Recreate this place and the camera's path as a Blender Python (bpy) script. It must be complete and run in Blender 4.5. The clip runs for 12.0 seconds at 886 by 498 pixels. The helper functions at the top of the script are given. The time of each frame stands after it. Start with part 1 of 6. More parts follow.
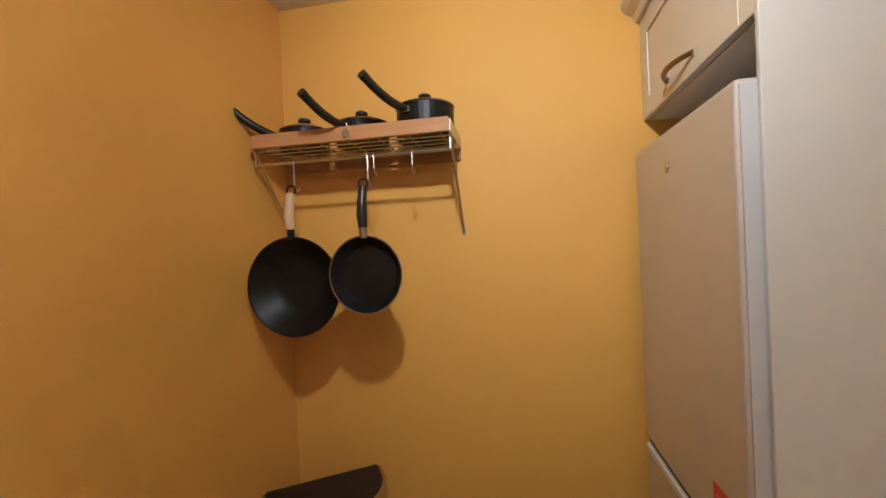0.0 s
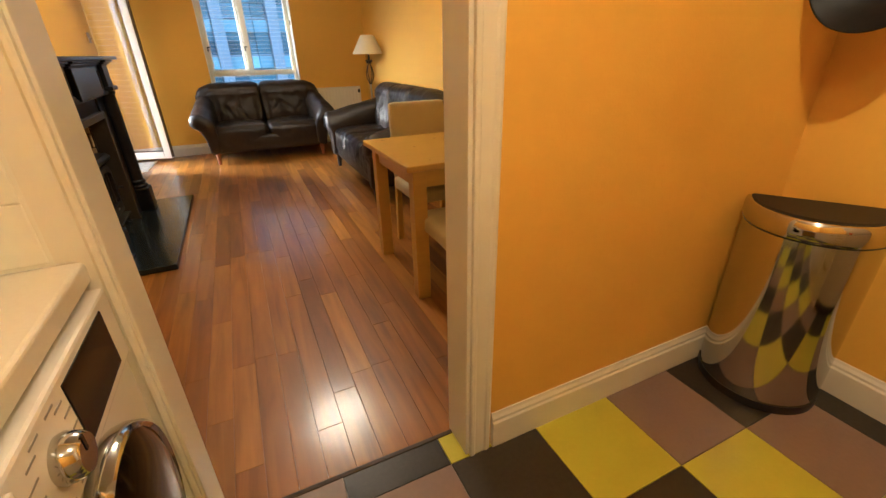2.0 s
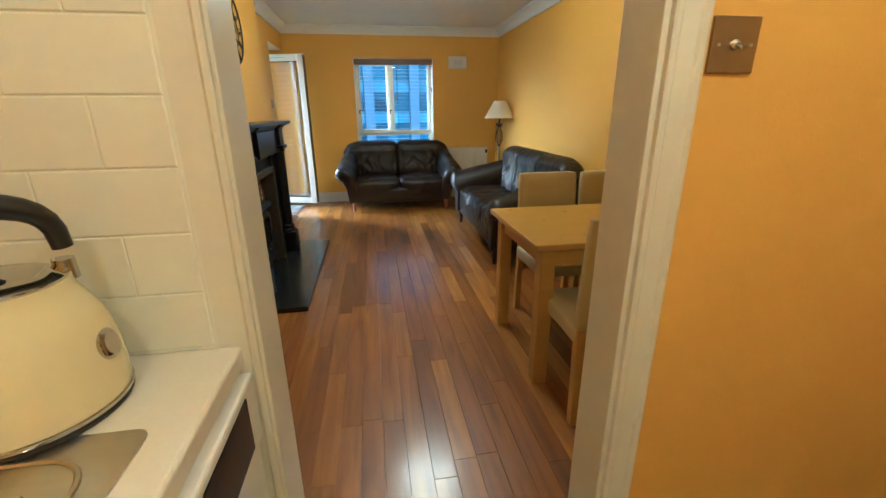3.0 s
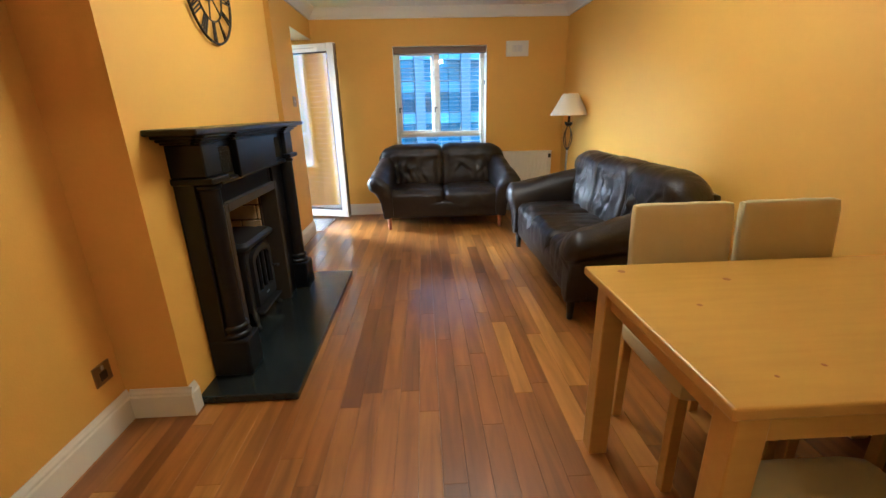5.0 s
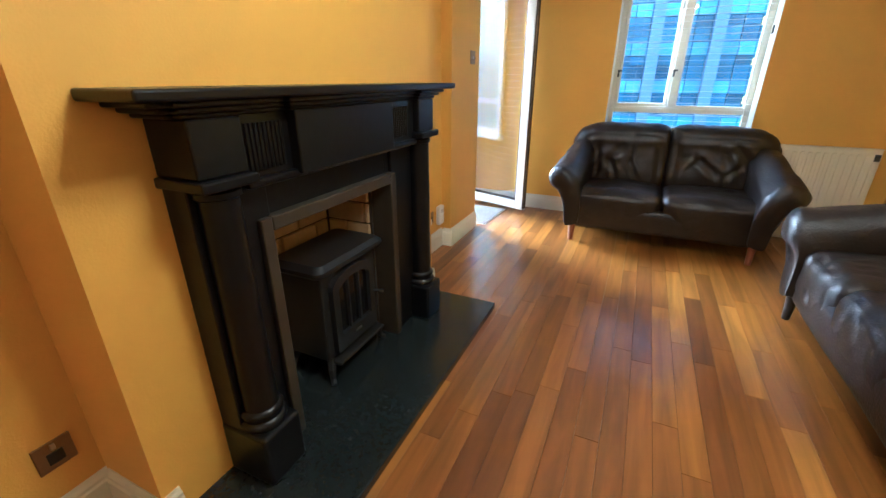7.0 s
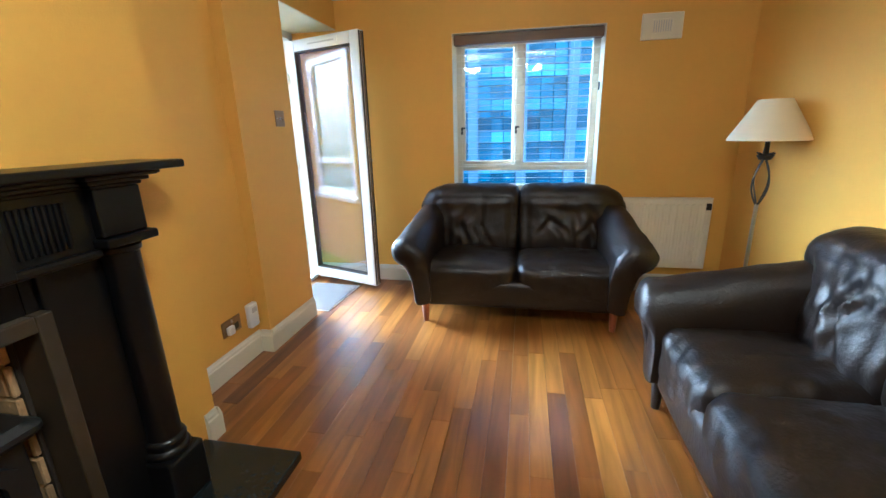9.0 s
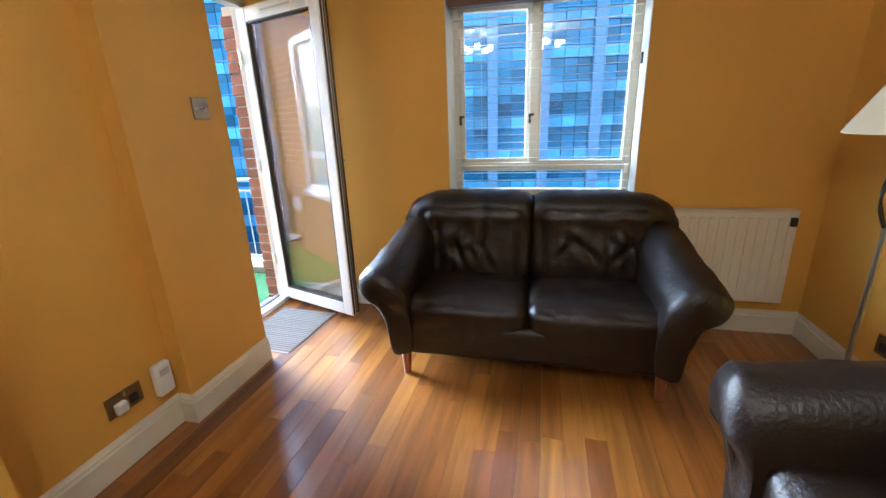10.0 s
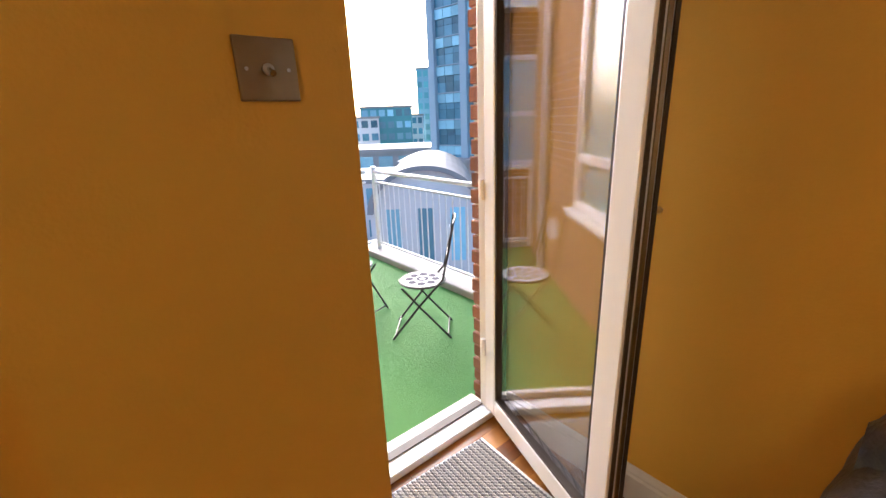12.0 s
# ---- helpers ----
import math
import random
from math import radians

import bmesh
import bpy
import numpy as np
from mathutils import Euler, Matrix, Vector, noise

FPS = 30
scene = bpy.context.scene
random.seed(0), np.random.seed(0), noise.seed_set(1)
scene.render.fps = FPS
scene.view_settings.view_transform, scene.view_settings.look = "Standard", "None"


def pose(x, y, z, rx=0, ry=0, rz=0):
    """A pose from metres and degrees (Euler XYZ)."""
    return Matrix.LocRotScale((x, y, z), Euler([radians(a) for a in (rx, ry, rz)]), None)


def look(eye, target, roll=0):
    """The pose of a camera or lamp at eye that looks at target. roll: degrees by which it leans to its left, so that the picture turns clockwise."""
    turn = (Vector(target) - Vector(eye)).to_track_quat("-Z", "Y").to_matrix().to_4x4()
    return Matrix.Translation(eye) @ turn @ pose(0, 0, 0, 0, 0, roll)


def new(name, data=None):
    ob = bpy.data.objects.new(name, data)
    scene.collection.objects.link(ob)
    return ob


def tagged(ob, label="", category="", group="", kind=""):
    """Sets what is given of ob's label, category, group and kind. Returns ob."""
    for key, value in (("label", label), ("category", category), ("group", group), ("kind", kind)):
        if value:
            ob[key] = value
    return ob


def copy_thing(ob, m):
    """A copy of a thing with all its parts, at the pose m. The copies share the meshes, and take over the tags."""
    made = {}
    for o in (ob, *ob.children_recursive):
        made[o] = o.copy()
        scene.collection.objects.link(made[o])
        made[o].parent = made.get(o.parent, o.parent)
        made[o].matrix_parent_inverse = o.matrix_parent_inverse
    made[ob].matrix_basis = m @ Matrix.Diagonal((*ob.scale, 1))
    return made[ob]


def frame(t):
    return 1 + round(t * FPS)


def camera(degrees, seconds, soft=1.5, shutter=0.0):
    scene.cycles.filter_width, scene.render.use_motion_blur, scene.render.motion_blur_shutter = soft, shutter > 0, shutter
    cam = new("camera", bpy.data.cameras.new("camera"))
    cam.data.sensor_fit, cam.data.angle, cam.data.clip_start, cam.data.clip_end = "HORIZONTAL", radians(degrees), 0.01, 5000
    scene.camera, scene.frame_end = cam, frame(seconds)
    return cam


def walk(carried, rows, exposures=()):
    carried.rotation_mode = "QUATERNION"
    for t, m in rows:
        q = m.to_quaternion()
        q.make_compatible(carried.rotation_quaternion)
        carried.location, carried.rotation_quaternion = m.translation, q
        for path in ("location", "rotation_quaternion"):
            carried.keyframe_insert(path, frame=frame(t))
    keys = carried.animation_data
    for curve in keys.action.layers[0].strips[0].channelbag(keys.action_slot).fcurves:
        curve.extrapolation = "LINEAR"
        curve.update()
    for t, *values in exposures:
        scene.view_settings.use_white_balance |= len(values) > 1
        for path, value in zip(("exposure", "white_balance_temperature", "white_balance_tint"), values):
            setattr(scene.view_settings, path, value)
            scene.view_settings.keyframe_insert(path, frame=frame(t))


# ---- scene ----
cam = camera(93.7, 12.0)
PATH = [
    (0, (-0.317, -0.849, 1.5), (1.652, -0.496, 1.493), -2.5),
    (0.3, (-0.343, -0.893, 1.437), (1.582, -0.382, 1.243), -1.5),
    (0.5, (-0.389, -0.899, 1.374), (1.486, -0.317, 0.994), -0.3),
    (0.9, (-0.476, -0.933, 1.262), (1.239, -0.122, 0.63), 0.4),
    (1, (-0.52, -0.9, 1.238), (1.18, -0.085, 0.58), 0.8),
    (1.5, (-0.595, -0.899, 1.219), (0.676, 0.374, 0.342), -1.0),
    (2, (-0.734, -0.847, 1.223), (0.025, 0.791, 0.362), -1.2),
    (2.5, (-0.777, -0.805, 1.254), (-0.377, 1.005, 0.505), -0.7),
    (3, (-0.769, -0.717, 1.31), (-0.465, 1.156, 0.678), -0.5),
    (3.2, (-0.758, -0.668, 1.308), (-0.466, 1.216, 0.706), -0.7),
    (4.8, (-0.645, 0.208, 1.29), (-0.53, 2.105, 0.667), -1.6),
    (5, (-0.642, 0.32, 1.278), (-0.568, 2.217, 0.649), -1.4),
    (5.5, (-0.658, 0.683, 1.301), (-0.75, 2.571, 0.649), -1.1),
    (6, (-0.658, 0.959, 1.268), (-1.093, 2.769, 0.536), -0.3),
    (6.5, (-0.646, 1.225, 1.246), (-1.343, 2.925, 0.455), -0.2),
    (6.7, (-0.665, 1.345, 1.238), (-1.431, 3.011, 0.441), -0.1),
    (8.3, (-0.419, 2.074, 1.403), (-1.145, 3.884, 0.959), -0.5),
    (8.5, (-0.376, 2.113, 1.384), (-0.998, 3.956, 0.919), -0.7),
    (9, (-0.396, 2.301, 1.301), (-0.772, 4.188, 0.757), -1.5),
    (9.5, (-0.405, 2.638, 1.274), (-0.734, 4.52, 0.681), -2.1),
    (10, (-0.364, 3.095, 1.322), (-0.832, 4.944, 0.721), -2.2),
    (10.5, (-0.435, 3.536, 1.345), (-1.153, 5.3, 0.734), -1.6),
    (11, (-0.563, 3.922, 1.331), (-1.627, 5.51, 0.74), -1.4),
    (11.5, (-0.797, 4.24, 1.304), (-2.178, 5.563, 0.721), -0.8),
    (12, (-1.187, 4.546, 1.32), (-2.667, 5.752, 0.722), -2.2),
]
EXPOSURES = ((0, 2.2, 3950, 8), (0.5, 2.35, 4350, 11), (1, 3.0, 5350, 20), (1.5, 3.3, 5500, 20), (2, 3.2, 5150, 7), (2.5, 3.1, 4200, -9), (3, 3.0, 4050, -7), (5, 3.3, 4250, 3), (5.5, 3.3, 3900, -1), (6, 3.45, 3950, 0), (6.5, 3.5, 4100, 2), (8.5, 3.3, 3900, -2), (9, 3.3, 3950, -1), (9.5, 3.2, 4100, 2), (10.5, 2.75, 4850, 12), (11, 2.55, 6000, 22), (11.5, 2.45, 6900, 30), (12, 2.38, 5700, 18))
walk(cam, [(t, look(eye, target, roll)) for t, eye, target, roll in PATH], EXPOSURES)

# ---- light and exposure ----
world = bpy.data.worlds.new("sky")
scene.world = world
world.use_nodes = True
wn = world.node_tree
sky = wn.nodes.new("ShaderNodeTexSky")
sky.sky_type, sky.sun_disc = "NISHITA", False
sky.sun_elevation, sky.sun_rotation = radians(25), radians(-65)
sky.air_density, sky.dust_density = 1.0, 5.0
wn.links.new(sky.outputs[0], wn.nodes["Background"].inputs[0])
wn.nodes["Background"].inputs[1].default_value = 0.15
sun_data = bpy.data.lights.new("sun", "SUN")
sun_data.energy, sun_data.angle, sun_data.color = 1.15, radians(40), (0.88, 0.95, 1.0)
sun = new("sun", sun_data)
sun.matrix_world = look((-24, 11, 12), (0, 0, 0))


CEIL = 2.42


def lamp(name, x, y, z, watts, radius, colour):
    data = bpy.data.lights.new(name, "POINT")
    data.energy, data.shadow_soft_size, data.color = watts, radius, colour
    ob = new(name, data)
    ob.location = (x, y, z)
    return ob


WARM = (1.0, 0.75, 0.46)
LAMP_X, LAMP_Y, LAMP_DROP = -0.40, 2.58, 0.19
for k in range(5):
    c, d = 0.19 * math.cos(radians(25 + 72 * k)), 0.19 * math.sin(radians(25 + 72 * k))
    lamp("living_bulb_light", LAMP_X + c, LAMP_Y + d, CEIL - LAMP_DROP, 2.4, 0.042, WARM)
KITCHEN_WARM = (1.0, 0.70, 0.38)
spot_data = bpy.data.lights.new("kitchen_spot_light", "SPOT")
spot_data.energy, spot_data.shadow_soft_size, spot_data.color = 11.5, 0.03, KITCHEN_WARM
spot_data.spot_size, spot_data.spot_blend = radians(100), 1.0
spot = new("kitchen_spot_light", spot_data)
spot.matrix_world = look((-0.23, -0.83, CEIL - 0.06), (1.13, -0.88, 1.85))
# main lamp again, as a point: lights what the spot's cone leaves out
lamp("kitchen_main_and_fill", -0.23, -0.83, CEIL - 0.06, 3.2, 0.03, KITCHEN_WARM)
# weak unseen fill, added only to brighten the kitchen walls
lamp("kitchen_main_and_fill", -1.0, -1.3, CEIL - 0.06, 1.9, 0.02, KITCHEN_WARM)


# ---- materials ----
def material(name, colour, rough=0.5, metal=0.0, spots=(), bump=0.0, bump_scale=60.0, coat=0.0, vary=0.0, spread=None):
    """spots: (scale, strength, other colour) layers of noise; vary: brightness change from piece to piece."""
    m = bpy.data.materials.new(name)
    m.use_nodes = True
    nt = m.node_tree
    b = nt.nodes["Principled BSDF"]
    b.inputs["Roughness"].default_value = rough
    b.inputs["Metallic"].default_value = metal
    b.inputs["Coat Weight"].default_value = coat
    b.inputs["Coat Roughness"].default_value = 0.15
    coord = nt.nodes.new("ShaderNodeTexCoord")
    mapping = nt.nodes.new("ShaderNodeMapping")
    if spread:
        mapping.inputs["Scale"].default_value = spread
    nt.links.new(coord.outputs["Object"], mapping.inputs[0])
    rgb = nt.nodes.new("ShaderNodeRGB")
    rgb.outputs[0].default_value = (*colour, 1)
    last = rgb.outputs[0]
    for scale, strength, other in spots:
        n = nt.nodes.new("ShaderNodeTexNoise")
        n.inputs["Scale"].default_value = scale
        n.inputs["Detail"].default_value = 5
        nt.links.new(mapping.outputs[0], n.inputs["Vector"])
        ramp = nt.nodes.new("ShaderNodeMapRange")
        ramp.inputs["From Min"].default_value, ramp.inputs["From Max"].default_value = 0.35, 0.7
        ramp.inputs["To Max"].default_value = strength
        nt.links.new(n.outputs[0], ramp.inputs[0])
        mix = nt.nodes.new("ShaderNodeMix")
        mix.data_type = "RGBA"
        nt.links.new(ramp.outputs[0], mix.inputs["Factor"])
        nt.links.new(last, mix.inputs["A"])
        mix.inputs["B"].default_value = (*other, 1)
        last = mix.outputs["Result"]
    if vary:
        info = nt.nodes.new("ShaderNodeObjectInfo")
        span = nt.nodes.new("ShaderNodeMapRange")
        span.inputs["To Min"].default_value, span.inputs["To Max"].default_value = 1 - vary, 1 + vary
        nt.links.new(info.outputs["Random"], span.inputs[0])
        hsv = nt.nodes.new("ShaderNodeHueSaturation")
        nt.links.new(span.outputs[0], hsv.inputs["Value"])
        nt.links.new(last, hsv.inputs["Color"])
        last = hsv.outputs[0]
    nt.links.new(last, b.inputs["Base Color"])
    if bump:
        n = nt.nodes.new("ShaderNodeTexNoise")
        n.inputs["Scale"].default_value = bump_scale
        n.inputs["Detail"].default_value = 4
        nt.links.new(mapping.outputs[0], n.inputs["Vector"])
        bp = nt.nodes.new("ShaderNodeBump")
        bp.inputs["Strength"].default_value = bump
        bp.inputs["Distance"].default_value = 0.01
        nt.links.new(n.outputs[0], bp.inputs["Height"])
        nt.links.new(bp.outputs[0], b.inputs["Normal"])
    return m


M_WALL = material("yellow_wall_paint", (0.69, 0.395, 0.033), 0.62, spots=((1.3, 0.3, (0.64, 0.36, 0.029)), (30, 0.2, (0.72, 0.42, 0.042))), bump=0.08, bump_scale=140)
M_WHITE = material("white_gloss_paint", (0.71, 0.68, 0.55), 0.32, spots=((6, 0.3, (0.66, 0.60, 0.48)),), bump=0.03, bump_scale=60)
M_CEIL = material("ceiling_paint", (0.74, 0.73, 0.70), 0.8, spots=((3, 0.2, (0.68, 0.66, 0.62)),), bump=0.05, bump_scale=90)
M_UPVC = material("white_upvc", (0.78, 0.79, 0.80), 0.3, spots=((8, 0.2, (0.72, 0.72, 0.70)),))
M_PLAN = material("plain_plaster", (0.6, 0.56, 0.5), 0.8)
M_BLACK = material("black_painted_wood", (0.004, 0.004, 0.0045), 0.30, spots=((25, 0.3, (0.011, 0.011, 0.011)),), bump=0.04)
M_BLACK.node_tree.nodes["Principled BSDF"].inputs["Specular IOR Level"].default_value = 0.35
M_LEATHER = material("dark_brown_leather", (0.012, 0.007, 0.0045), 0.40, spots=((9, 0.5, (0.020, 0.012, 0.007)), (45, 0.3, (0.013, 0.009, 0.006))), bump=0.24, bump_scale=85)


def creased(m, scale, strength):
    """A second, coarser relief of soft creases under the grain."""
    nt = m.node_tree
    b = nt.nodes["Principled BSDF"]
    coord = nt.nodes.new("ShaderNodeTexCoord")
    n = nt.nodes.new("ShaderNodeTexNoise")
    n.inputs["Scale"].default_value, n.inputs["Detail"].default_value, n.inputs["Distortion"].default_value = scale, 3, 1.4
    nt.links.new(coord.outputs["Object"], n.inputs["Vector"])
    fold = nt.nodes.new("ShaderNodeMath")
    fold.operation = "PINGPONG"
    fold.inputs[1].default_value = 0.12
    nt.links.new(n.outputs[0], fold.inputs[0])
    bp = nt.nodes.new("ShaderNodeBump")
    bp.inputs["Strength"].default_value, bp.inputs["Distance"].default_value = strength, 0.05
    nt.links.new(fold.outputs[0], bp.inputs["Height"])
    fine = [x for x in nt.nodes if x.bl_idname == "ShaderNodeBump" and x != bp][0]
    nt.links.new(bp.outputs[0], fine.inputs["Normal"])


creased(M_LEATHER, 11.0, 0.08)
M_PINE = material("varnished_pine", (0.52, 0.30, 0.030), 0.3, spots=((5, 0.5, (0.44, 0.24, 0.022)),), spread=(1, 9, 9), bump=0.03)
M_CREAM = material("cream_leatherette", (0.56, 0.49, 0.25), 0.45, spots=((7, 0.3, (0.5, 0.42, 0.20)),), bump=0.06, bump_scale=150)
M_SLATE = material("black_granite", (0.012, 0.016, 0.016), 0.2, spots=((60, 0.4, (0.03, 0.035, 0.035)),))
M_CABINET = material("cream_cabinet", (0.68, 0.62, 0.50), 0.4, spots=((4, 0.2, (0.62, 0.55, 0.42)),))
M_CHROME = material("chrome", (0.52, 0.51, 0.48), 0.08, 1.0)
M_STEEL = material("brushed_steel", (0.55, 0.53, 0.50), 0.3, 1.0, spots=((20, 0.3, (0.45, 0.44, 0.42)),), spread=(1, 12, 1))
M_BRASS = material("antique_brass", (0.30, 0.22, 0.12), 0.35, 1.0, spots=((30, 0.4, (0.22, 0.16, 0.09)),))


# ---- mesh helpers ----
def box_into(bm, x0, x1, y0, y1, z0, z1):
    vs = [bm.verts.new((x, y, z)) for x in (x0, x1) for y in (y0, y1) for z in (z0, z1)]
    for a, b, c, d in ((0, 1, 3, 2), (4, 6, 7, 5), (0, 4, 5, 1), (2, 3, 7, 6), (0, 2, 6, 4), (1, 5, 7, 3)):
        bm.faces.new((vs[a], vs[b], vs[c], vs[d]))
    return vs


def boxes(*spans, bevel=0.0, segments=2):
    """One bmesh of boxes, each (x0, x1, y0, y1, z0, z1), with rounded edges."""
    bm = bmesh.new()
    for s in spans:
        x0, x1, y0, y1, z0, z1 = s
        box_into(bm, min(x0, x1), max(x0, x1), min(y0, y1), max(y0, y1), min(z0, z1), max(z0, z1))
    if bevel:
        bmesh.ops.bevel(bm, geom=bm.edges[:], offset=bevel, segments=segments, affect="EDGES", profile=0.5, clamp_overlap=True)
    return bm


def part(name, bm, mat, parent=None, label="", smooth=False):
    bmesh.ops.recalc_face_normals(bm, faces=bm.faces[:])
    if smooth:
        for e in bm.edges:
            e.smooth = len(e.link_faces) != 2 or e.calc_face_angle(0.0) < 0.75
    me = bpy.data.meshes.new(name)
    bm.to_mesh(me)
    bm.free()
    me.materials.append(mat)
    if smooth:
        for p in me.polygons:
            p.use_smooth = True
    ob = new(name, me)
    if parent is not None:
        ob.parent = parent
    if label:
        ob["label"] = label
    return ob


def thing(name, x, y, z, label, category, group="", turn=0, kind=""):
    ob = new(name)
    ob.matrix_basis = pose(x, y, z, 0, 0, turn)
    return tagged(ob, label, category, group, kind)


def structure(name, bm, mat, label, category, smooth=False):
    return tagged(part(name, bm, mat, None, "", smooth), label, category, kind="structure")


def prism(profile, p0, p1, up=(0, 0, 1), side=None):
    """A profile of (out, up) points swept straight from p0 to p1; out points along side."""
    bm = bmesh.new()
    p0, p1, up = Vector(p0), Vector(p1), Vector(up)
    side = Vector(side)
    rings = [[bm.verts.new(p + side * a + up * b) for a, b in profile] for p in (p0, p1)]
    n = len(profile)
    for i in range(n):
        bm.faces.new((rings[0][i], rings[0][(i + 1) % n], rings[1][(i + 1) % n], rings[1][i]))
    bm.faces.new(rings[0])
    bm.faces.new(rings[1])
    return bm


def lathe(profile, steps=32, centre=(0, 0, 0), arc=360.0, axis="z"):
    """Turns (radius, height) points round an axis."""
    bm = bmesh.new()
    cx, cy, cz = centre
    rings = []
    full = arc >= 359.9
    count = steps if full else steps + 1
    for i in range(count):
        a = radians(arc) * i / steps
        ring = []
        for r, h in profile:
            u, v = r * math.cos(a), r * math.sin(a)
            co = {"z": (cx + u, cy + v, cz + h), "x": (cx + h, cy + u, cz + v), "y": (cx + u, cy + h, cz + v)}[axis]
            ring.append(bm.verts.new(co))
        rings.append(ring)
    for i in range(count if full else count - 1):
        a, b = rings[i], rings[(i + 1) % count]
        for j in range(len(profile) - 1):
            bm.faces.new((a[j], b[j], b[j + 1], a[j + 1]))
    bmesh.ops.remove_doubles(bm, verts=bm.verts[:], dist=1e-5)
    return bm


def tube(points, radius, steps=8, closed=False):
    """A round bar along points; radius may be a list."""
    bm = bmesh.new()
    pts = [Vector(p) for p in points]
    n = len(pts)
    radii = radius if isinstance(radius, (list, tuple)) else [radius] * n
    rings = []
    ref = None
    for i, p in enumerate(pts):
        if closed:
            d = pts[(i + 1) % n] - pts[i - 1]
        else:
            d = pts[min(i + 1, n - 1)] - pts[max(i - 1, 0)]
        d.normalize()
        if ref is None:
            ref = d.orthogonal().normalized()
        ref = (ref - d * ref.dot(d)).normalized()
        side = d.cross(ref)
        rings.append([bm.verts.new(p + (ref * math.cos(2 * math.pi * k / steps) + side * math.sin(2 * math.pi * k / steps)) * radii[i]) for k in range(steps)])
    for i in range(n if closed else n - 1):
        a, b = rings[i], rings[(i + 1) % n]
        for k in range(steps):
            bm.faces.new((a[k], a[(k + 1) % steps], b[(k + 1) % steps], b[k]))
    if not closed:
        bm.faces.new(rings[0])
        bm.faces.new(rings[-1])
    return bm


def merged(*bms):
    out = bmesh.new()
    for b in bms:
        me = bpy.data.meshes.new("t")
        b.to_mesh(me)
        b.free()
        out.from_mesh(me)
        bpy.data.meshes.remove(me)
    return out


# ---- plan ----
LX0, LX1 = -2.0, 1.13          # living room walls
LY0, LY1 = 0.12, 5.766
KY0, KX0 = -1.85, -1.62        # kitchen back and left walls
CEIL, OUT = 2.42, 0.3
DX0, DX1, DTOP = -0.99, -0.275, 2.03     # doorway between the rooms
CHX, CHY0, CHY1 = -1.73, 1.935, 3.67     # chimney breast
PX, PY0, PY1 = -1.92, 4.40, 4.945        # pier before the balcony door
WX0, WX1, WZ0, WZ1 = -0.975, 0.155, 0.80, 2.02   # window opening
FX = -2.34                               # balcony door frame line
BTOP = 2.11

# ---- setting ----
structure("floor_living", boxes((LX0 - 0.5, LX1, 0.105, LY1, -0.12, -0.012)), M_PLAN, "concrete base below the oak planks", "floor")
structure("floor_kitchen", boxes((KX0, LX1, KY0, 0.105, -0.12, -0.006)), M_PLAN, "grey grout bed below the kitchen tiles", "floor")
structure("ceiling_living", boxes((LX0 - 0.5, LX1 + 0.2, 0.0, LY1 + OUT, CEIL, CEIL + 0.15)), M_CEIL, "flat white painted living room ceiling", "ceiling")
structure("ceiling_kitchen", boxes((KX0 - 0.2, LX1 + 0.2, KY0 - 0.2, 0.0, CEIL, CEIL + 0.15)), M_CEIL, "flat white painted kitchen ceiling", "ceiling")
structure("wall_between_rooms", boxes((KX0, DX0 - 0.03, 0, LY0, 0, CEIL), (DX1 + 0.03, LX1, 0, LY0, 0, CEIL), (DX0 - 0.03, DX1 + 0.03, 0, LY0, DTOP + 0.03, CEIL), (LX0 - 0.5, KX0, 0, LY0, 0, CEIL)), M_WALL, "yellow painted wall with the kitchen doorway", "wall")
structure("wall_right", boxes((LX1, LX1 + 0.2, KY0 - 0.2, LY1 + OUT, 0, CEIL)), M_WALL, "yellow painted long wall", "wall")
structure("wall_left", boxes((LX0 - 0.5, LX0, LY0, PY0, 0, CEIL), (LX0 - 0.5, PX, PY0, PY1, 0, CEIL), (LX0 - 0.5, PX, PY1, LY1, BTOP, CEIL), (LX0 - 0.5, -2.38, LY1, LY1 + OUT, BTOP, CEIL)), M_WALL, "yellow painted wall with the balcony door opening", "wall")
structure("wall_window", boxes((-2.38, WX0, LY1, LY1 + OUT, 0, CEIL), (WX1, LX1, LY1, LY1 + OUT, 0, CEIL), (WX0, WX1, LY1, LY1 + OUT, 0, WZ0), (WX0, WX1, LY1, LY1 + OUT, WZ1, CEIL)), M_WALL, "yellow painted end wall round the window", "wall")
structure("wall_kitchen_back", boxes((KX0 - 0.2, LX1, KY0 - 0.2, KY0, 0, CEIL)), M_WALL, "yellow painted kitchen back wall", "wall")
structure("wall_kitchen_left", boxes((KX0 - 0.2, KX0, KY0, 0, 0, CEIL)), M_WALL, "yellow painted kitchen wall", "wall")


